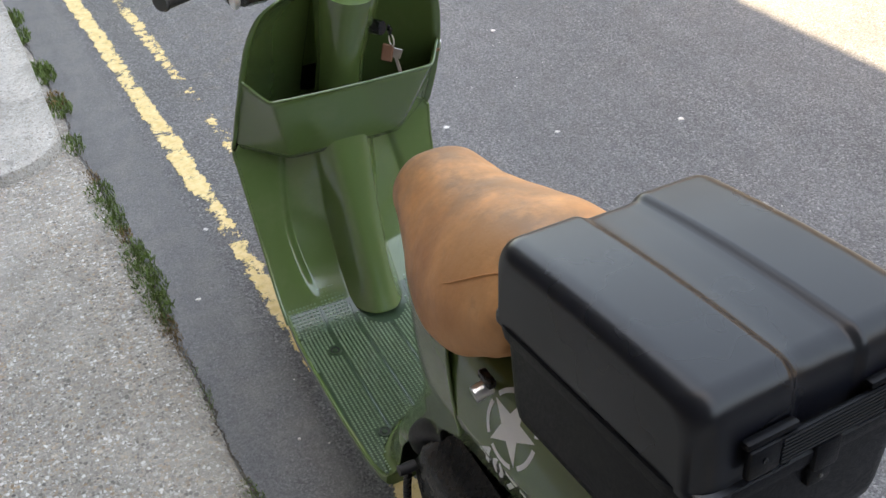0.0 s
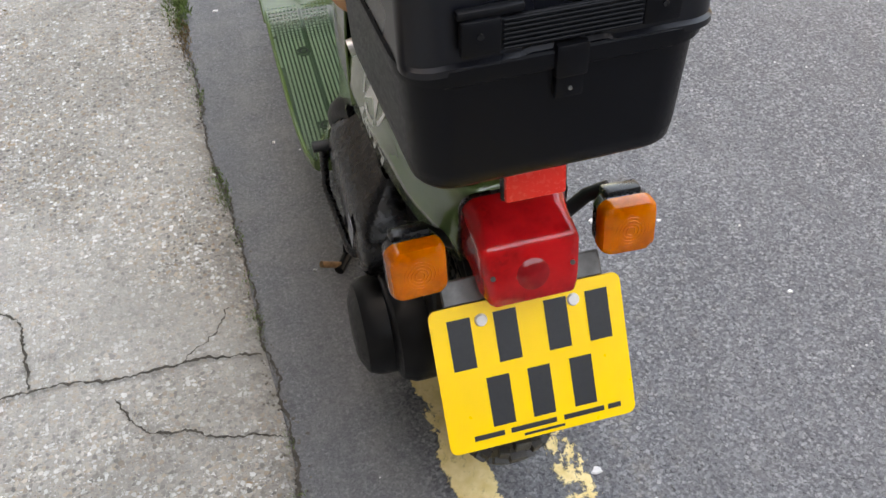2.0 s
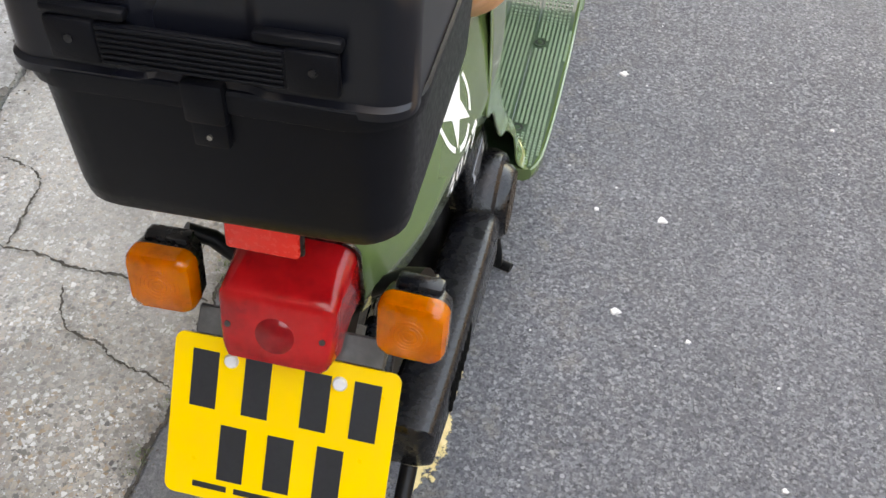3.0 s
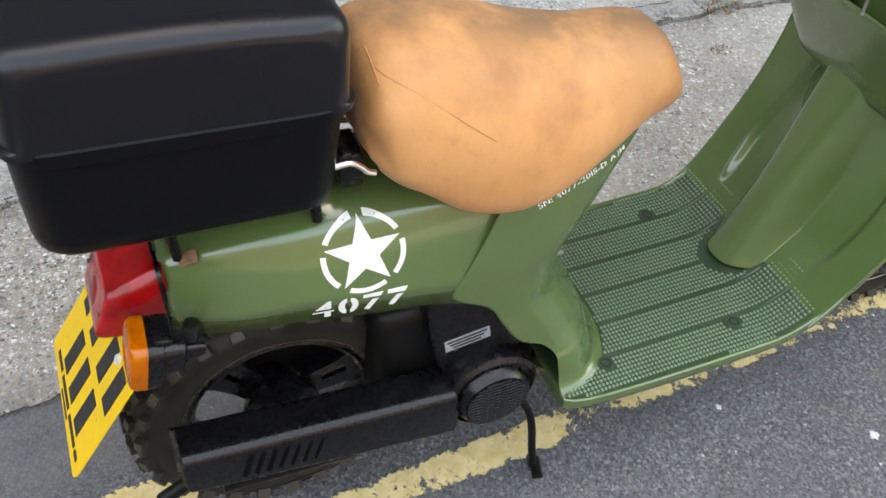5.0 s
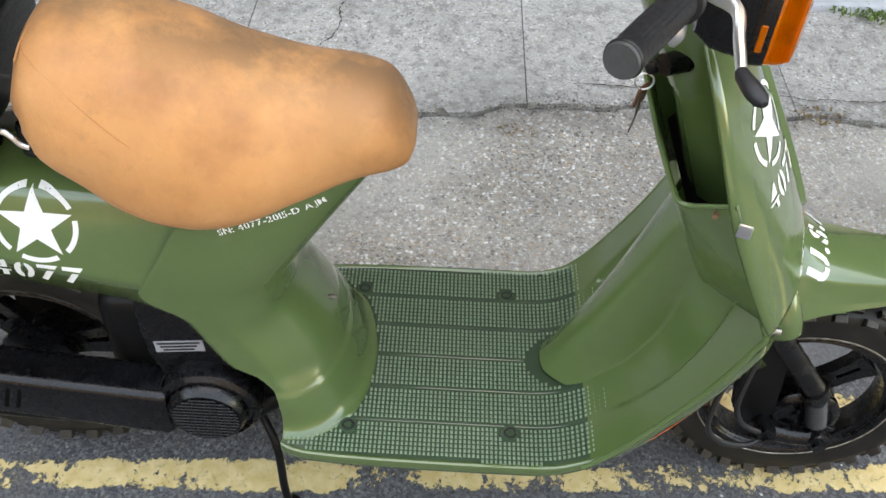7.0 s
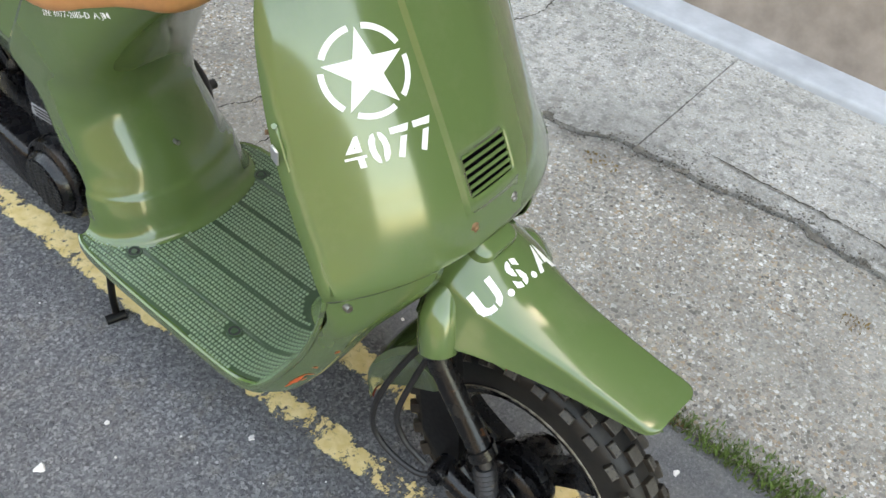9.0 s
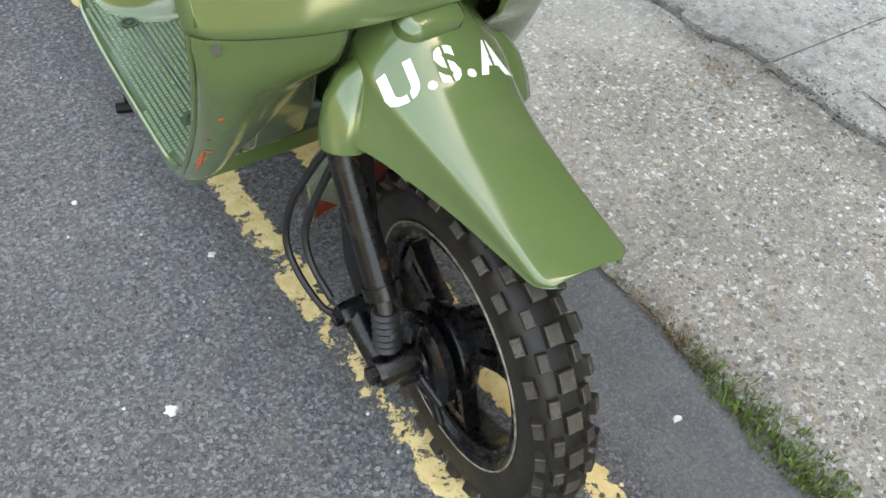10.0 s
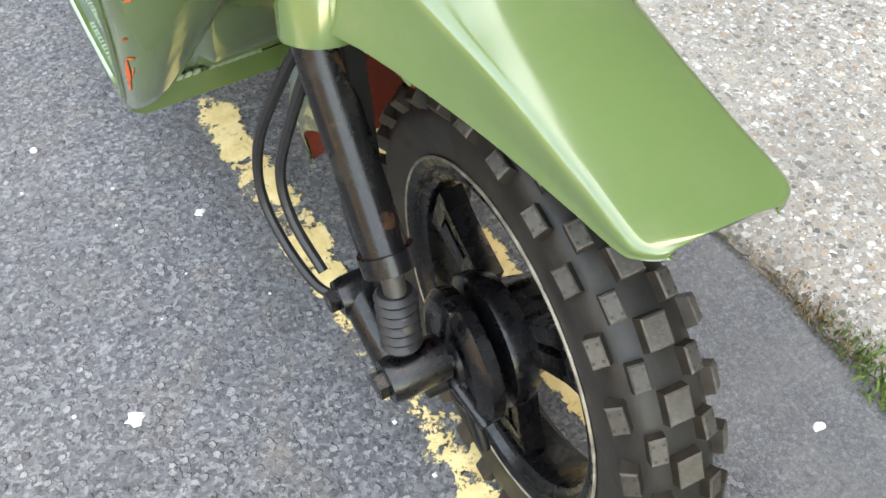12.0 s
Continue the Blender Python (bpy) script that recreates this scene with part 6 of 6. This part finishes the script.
# ---- stencilled markings ----
def star_faces(r, inner=0.40):
    pts = [(r * (1 if k % 2 == 0 else inner) * math.sin(math.pi * k / 5), r * (1 if k % 2 == 0 else inner) * math.cos(math.pi * k / 5)) for k in range(10)]
    v = [(0, 0)] + pts
    return v, [(0, 1 + k, 1 + (k + 1) % 10) for k in range(10)]


def arc_faces(r0, r1, a0, a1, n=10):
    v, f = [], []
    for k in range(n + 1):
        a = radians(a0 + (a1 - a0) * k / n)
        v += [(r0 * math.sin(a), r0 * math.cos(a)), (r1 * math.sin(a), r1 * math.cos(a))]
    for k in range(n):
        f.append((2 * k, 2 * k + 1, 2 * k + 3, 2 * k + 2))
    return v, f


def emblem(r):
    """A star in a broken ring."""
    v, f = star_faces(r * 0.93)
    sets = [(v, f)] + [arc_faces(r * 0.87, r, 72 * k + 9, 72 * k + 63) for k in range(5)]
    return join(*sets)


def lettering(text, height, stretch=1.0, bold=0.02, bridge=0.09):
    """Flat letters as points and faces, with the bridges of a stencil."""
    out_v, out_f, at = [], [], 0.0
    for char in text:
        if char == " ":
            at += 0.35
            continue
        data = bpy.data.curves.new("letter", "FONT")
        data.body, data.size, data.offset, data.resolution_u = char, 1.0, bold, 3
        ob = bpy.data.objects.new("letter", data)
        bm = bmesh.new()
        bm.from_mesh(ob.to_mesh())
        ob.to_mesh_clear()
        bpy.data.objects.remove(ob)
        lo, hi = min(v.co.x for v in bm.verts), max(v.co.x for v in bm.verts)
        if char in "0SUADJM5N2":
            mid = lo + (hi - lo) * (0.60 if char in "UN" else 0.5)
            for side in (-0.5, 0.5):
                geom = bm.verts[:] + bm.edges[:] + bm.faces[:]
                bmesh.ops.bisect_plane(bm, geom=geom, dist=1e-5, plane_co=(mid + side * bridge, 0, 0), plane_no=(1, 0, 0))
            bmesh.ops.delete(bm, geom=[q for q in bm.faces if abs(q.calc_center_median().x - mid) < bridge * 0.5], context="FACES")
        elif char in "47":
            cut = 0.30 if char == "4" else 0.50
            for side in (-0.5, 0.5):
                geom = bm.verts[:] + bm.edges[:] + bm.faces[:]
                bmesh.ops.bisect_plane(bm, geom=geom, dist=1e-5, plane_co=(0, cut + side * bridge, 0), plane_no=(0, 1, 0))
            bmesh.ops.delete(bm, geom=[q for q in bm.faces if abs(q.calc_center_median().y - cut) < bridge * 0.5], context="FACES")
        n = len(out_v)
        bm.verts.index_update()
        out_v += [(at + (v.co.x - lo), v.co.y) for v in bm.verts]
        out_f += [tuple(n + v.index for v in q.verts) for q in bm.faces]
        bm.free()
        at += hi - lo + 0.10
    low, top = min(p[1] for p in out_v), max(p[1] for p in out_v)
    s = height / (top - low)
    return [((x - at / 2) * s * stretch, (y - (low + top) / 2) * s) for x, y in out_v], out_f


def decal(name, flat, target, at, right, up, parent, label, material=None, fine=0.008, slant=0.0):
    """Lays flat points onto a painted surface along the surface's own slope there."""
    tree = BVHTree.FromObject(target, bpy.context.evaluated_depsgraph_get())
    right, up = Vector(right).normalized(), Vector(up).normalized()
    into = -right.cross(up)
    bm = bmesh.new()
    vs = [bm.verts.new((x + slant * y, y, 0)) for x, y in flat[0]]
    for face in flat[1]:
        try:
            bm.faces.new([vs[i] for i in face])
        except ValueError:
            pass
    bmesh.ops.triangulate(bm, faces=bm.faces[:])
    for _ in range(3):
        long = [e for e in bm.edges if e.calc_length() > fine]
        if not long:
            break
        bmesh.ops.subdivide_edges(bm, edges=long, cuts=1)
        bmesh.ops.triangulate(bm, faces=bm.faces[:])
    for vert in bm.verts:
        p = Vector(at) + right * vert.co.x + up * vert.co.y
        hit, normal, _, _ = tree.ray_cast(p - into * 0.08, into, 0.2)
        if hit is None:
            hit, normal, _, _ = tree.find_nearest(p)
        if normal.dot(into) > 0:
            normal = -normal
        vert.co = hit + normal * 0.0006
    return part(name, bm, material or M_WHITE, parent, label, smooth=False)


bpy.context.view_layer.update()
for sx in (1, -1):
    decal("star_emblem", emblem(0.051), cowl, (sx * 0.105, 0.154 if sx > 0 else 0.163, 0.570), (0, sx, 0), (-0.32 * sx, 0, 0.95), cowl, "white star in a broken ring")
    decal("unit_number", lettering("4077", 0.028, 1.35, 0.03), cowl, (sx * 0.116, 0.146, 0.503), (0, sx, -0.06), (-0.2 * sx, 0.06 * sx, 0.98), cowl, "white stencilled number 4077")
    decal("serial_number", lettering("SN: 4077-2015-D AJM", 0.0112, 1.12, 0.02), apron, (sx * 0.105, 0.434, 0.600), (0, sx, 0.36 * sx), (-0.15 * sx, -0.36, 0.93), apron, "white stencilled serial number")
decal("star_emblem", emblem(0.047), shield, (0.116, 1.0, 0.794), (-1, 0.35, 0.0), (-0.05, -0.42, 0.9), shield, "white star in a broken ring")
decal("unit_number", lettering("4077", 0.034, 0.95, 0.03), shield, (0.112, 1.03, 0.722), (-1, 0.35, 0.02), (0.0, -0.40, 0.9), shield, "white stencilled number 4077")
decal("nation_mark", lettering("U.S.A.", 0.034, 1.04, 0.035, 0.06), guard, (-0.006, 1.113, 0.545), (-1, 0, 0), (0, -0.97, 0.25), guard, "white stencilled letters U.S.A.")

# ---- cracks, weeds and litter ----
def crack(points, width, label, dirt=None, gaps=0.0):
    path = bend(points, 28)
    verts, faces = [], []
    for i, p in enumerate(path):
        way = (path[min(i + 1, len(path) - 1)] - path[max(i - 1, 0)])
        side = Vector((-way.y, way.x, 0)).normalized()
        p = p + side * 0.012 * noise.noise((p.x * 14, p.y * 14, 1.0)) + side * 0.006 * noise.noise((p.x * 55, p.y * 55, 3.0)) + side * 0.004 * noise.noise((p.x * 190, p.y * 190, 6.0))
        w = width * max(0.03, 0.35 - gaps + (0.9 + gaps) * abs(noise.noise((p.x * 22, p.y * 22, 5.0))) + 0.7 * noise.noise((p.x * 130, p.y * 130, 4.0)) + gaps * noise.noise((p.x * 6, p.y * 6, 8.0)))
        for s in (-0.5, 0.5):
            q = p + side * w * s
            verts.append((q.x, q.y, pave_z(q.x, q.y) + 0.0055 + (0.0065 if q.x < inner_x(q.y) else 0)))
        if i:
            n = 2 * i
            faces.append((n - 2, n - 1, n + 1, n))
    return tagged(mesh("crack", verts, faces, dirt or M_DIRT), label, "crack", "pavement cracks", "structure")


CRACKS = [
    (((-0.32, 0.23, 0), (-0.42, 0.24, 0), (-0.55, 0.235, 0), (-0.69, 0.26, 0), (-0.78, 0.24, 0)), 0.006),
    (((-0.69, 0.26, 0), (-0.71, 0.36, 0), (-0.73, 0.42, 0), (-0.82, 0.46, 0)), 0.006),
    (((-0.31, 0.06, 0), (-0.42, 0.09, 0), (-0.52, 0.13, 0), (-0.56, 0.20, 0)), 0.005),
    (((-0.45, 0.245, 0), (-0.40, 0.29, 0), (-0.36, 0.34, 0)), 0.004),
    (((-1.18, 0.30, 0), (-1.25, 0.335, 0), (-1.36, 0.33, 0), (-1.50, 0.37, 0)), 0.006),
    (((-0.93, 0.22, 0), (-1.03, 0.25, 0), (-1.18, 0.30, 0)), 0.005),
]
for pts, w in CRACKS:
    crack(pts, w * 1.15, "dark crack across the concrete pavement")
crack([(-1.055 + 0.004 * math.sin(5 * y), y, 0) for y in steps(0.95, 2.6, 12)], 0.007, "dark joint along the edge of the slabs")
# dirt line where the rough strip meets the slabs
crack([(inner_x(y) + 0.004, y, 0) for y in steps(-1.5, 3.5, 60)], 0.022, "dirt and broken edge between concrete and slabs", M_SILT, 0.5)
# narrow dirt line in the joint along the kerb
crack([(kerb_x(y) + 0.004, y, 0) for y in steps(-1.2, 3.2, 40)], 0.008, "dirt in the joint along the kerb")


def tuft(at, size, count, material, name, label, flat=0.0):
    """A clump of blades or leaves."""
    verts, faces = [], []
    for _ in range(count):
        a, r = random.uniform(0, 2 * math.pi), size * math.sqrt(random.random())
        base = Vector((at[0] + 0.75 * r * math.cos(a), at[1] + 1.3 * r * math.sin(a), at[2]))
        h = size * random.uniform(0.08, 0.42) * (1 - flat)
        lean = Vector((random.uniform(-1, 1), random.uniform(-1, 1), 0)) * h * (0.7 + flat)
        w = size * random.uniform(0.018, 0.042) * (1 + 2.5 * flat)
        b = random.uniform(0, math.pi)
        side = Vector((math.cos(b), math.sin(b), 0)) * w
        n = len(verts)
        verts += [base - side, base + side, base + lean * 0.45 + Vector((0, 0, h * 0.75)) + side * 0.8, base + lean * 0.45 + Vector((0, 0, h * 0.75)) - side * 0.8, base + lean + Vector((0, 0, h))]
        faces += [(n, n + 1, n + 2, n + 3), (n + 3, n + 2, n + 4)]
    return tagged(mesh(name, verts, faces, material, smooth=False), label, "weed", "weeds along the kerb", "stuff")


random.seed(4)
WEEDS = [(0.98, 0.018, 0), (0.93, 0.012, 2), (0.70, 0.016, 0), (0.655, 0.02, 0), (0.62, 0.014, 0), (0.52, 0.014, 0), (0.40, 0.014, 2), (0.30, 0.016, 0), (0.25, 0.010, 2), (0.05, 0.012, 0), (-0.06, 0.014, 0),
         (1.08, 0.016, 2), (1.14, 0.014, 1), (1.20, 0.020, 1), (1.25, 0.022, 1), (1.27, 0.020, 0), (1.32, 0.030, 0), (1.37, 0.028, 0), (1.42, 0.034, 0), (1.47, 0.030, 0), (1.54, 0.034, 0), (1.59, 0.030, 0), (1.68, 0.024, 1), (1.73, 0.028, 0), (1.79, 0.032, 0), (1.91, 0.034, 0), (2.02, 0.022, 1), (2.24, 0.034, 0), (2.52, 0.040, 0), (2.58, 0.034, 1), (2.80, 0.042, 0), (2.86, 0.036, 0), (3.2, 0.04, 0), (3.4, 0.045, 0)]
for y, s, kind in WEEDS:
    s *= 0.95
    mat, lab = ((M_GRASS, "green grass tuft in the kerb joint"), (M_DRY, "dry brown moss in the kerb joint"), (M_GRASS, "sparse green weed in the kerb joint"))[kind]
    tuft((kerb_x(y) - 0.006, y, 0.006), s * 1.7, int(8000 * s) if kind < 2 else 50, mat, "grass_tuft" if kind != 1 else "moss_clump", lab)
for x, y, s in ((-1.50, 1.80, 0.07), (-1.46, 1.88, 0.06), (-1.53, 1.72, 0.05)):
    tuft((x, y, 0.05), s, 160, M_GRASS, "leafy_weed", "leafy green weed at the foot of the wall", 0.3)
tuft((-0.80, 1.42, 0.03), 0.03, 60, M_DRY, "moss_clump", "dry brown moss on the concrete", 0.4)
tuft((-0.98, 1.55, 0.035), 0.05, 60, M_DRY, "moss_clump", "dry brown moss on the concrete", 0.4)
tuft((-0.86, 0.80, 0.03), 0.035, 60, M_DRY, "moss_clump", "dry brown moss on the concrete", 0.5)


def litter(x, y, size, lift=0.0):
    n = 11
    ring = []
    for k in range(n):
        a = 2 * math.pi * k / n
        r = size * random.uniform(0.55, 1.1)
        ring.append((x + r * math.cos(a), y + 0.8 * r * math.sin(a)))
    z = lift + 0.0005
    verts = [(px, py, z) for px, py in ring] + [(x + (px - x) * 0.75, y + (py - y) * 0.75, z + 0.0025) for px, py in ring]
    faces = [tuple(range(n, 2 * n))] + [(i, (i + 1) % n, n + (i + 1) % n, n + i) for i in range(n)]
    tagged(mesh("paint_fleck", verts, faces, M_LITTER), "small pale fleck stuck to the asphalt", "fleck", "flecks on the road")


random.seed(9)
FLECKS = [(0.141, 0.775, 0.008), (0.277, 0.59, 0.006), (-0.285, 1.321, 0.009), (0.287, 0.991, 0.012), (0.394, 0.586, 0.013), (0.334, 0.366, 0.011), (0.454, 0.329, 0.006), (0.141, -0.129, 0.010), (0.62, 1.75, 0.014), (0.9, 1.55, 0.010), (1.27, 1.42, 0.014), (0.75, 2.5, 0.016), (1.1, 2.3, 0.012), (-0.22, 0.78, 0.005), (-0.2, 0.4, 0.004), (0.6, 0.1, 0.006), (0.7, 0.9, 0.006), (-0.19, 1.6, 0.008), (0.03, 1.55, 0.006)]
for x, y, s in FLECKS:
    litter(x, y, s)
verts, faces = [], []
for _ in range(90):
    x, y, s = random.uniform(-0.2, 1.3), random.uniform(-0.6, 2.2), random.uniform(0.0012, 0.0028)
    n = len(verts)
    verts += [(x - s, y - s, 0.001), (x + s, y - s * 0.6, 0.001), (x + s * 0.8, y + s, 0.001), (x - s * 0.7, y + s * 0.9, 0.001), (x, y, 0.001 + s)]
    faces += [(n, n + 1, n + 4), (n + 1, n + 2, n + 4), (n + 2, n + 3, n + 4), (n + 3, n, n + 4)]
tagged(mesh("grit", verts, faces, M_LITTER, smooth=False), "scattered pale grit on the asphalt", "grit", kind="stuff")


def crumbs(line, lo, hi, count, spread, name, label, material):
    """Loose crumbs of broken concrete and soil strewn along a joint."""
    verts, faces = [], []
    while count > 0:
        y = random.uniform(lo, hi)
        if noise.noise((y * 3.1, 2.0, spread * 90)) + 0.25 * noise.noise((y * 14, 5.0, 1.0)) < random.uniform(-0.5, 0.3):
            continue
        count -= 1
        x = line(y) + random.gauss(0, spread)
        r, turn = random.uniform(0.0010, 0.0034), random.uniform(0, math.pi)
        z = (pave_z(x, y) + 0.003 + (0.005 if x < inner_x(y) else 0)) if x < kerb_x(y) else 0.0005
        n = len(verts)
        for k in range(5):
            a = turn + k * 2 * math.pi / 5
            q = r * random.uniform(0.7, 1.3)
            verts.append((x + q * math.cos(a), y + q * math.sin(a), z))
        verts.append((x + r * random.uniform(-0.3, 0.3), y, z + r * random.uniform(0.5, 1.0)))
        faces += [(n + k, n + (k + 1) % 5, n + 5) for k in range(5)]
    tagged(mesh(name, verts, faces, material, smooth=False), label, "crumbs", kind="stuff")


random.seed(21)
crumbs(inner_x, -1.0, 2.6, 900, 0.014, "soil_crumbs", "dark soil crumbs along the slab joint", M_DIRT)
crumbs(inner_x, -1.0, 2.6, 700, 0.022, "concrete_crumbs", "grey concrete crumbs along the broken slab joint", M_SILT)
crumbs(kerb_x, -0.6, 2.2, 500, 0.010, "kerb_crumbs", "soil and grit crumbs along the kerb", M_SILT)
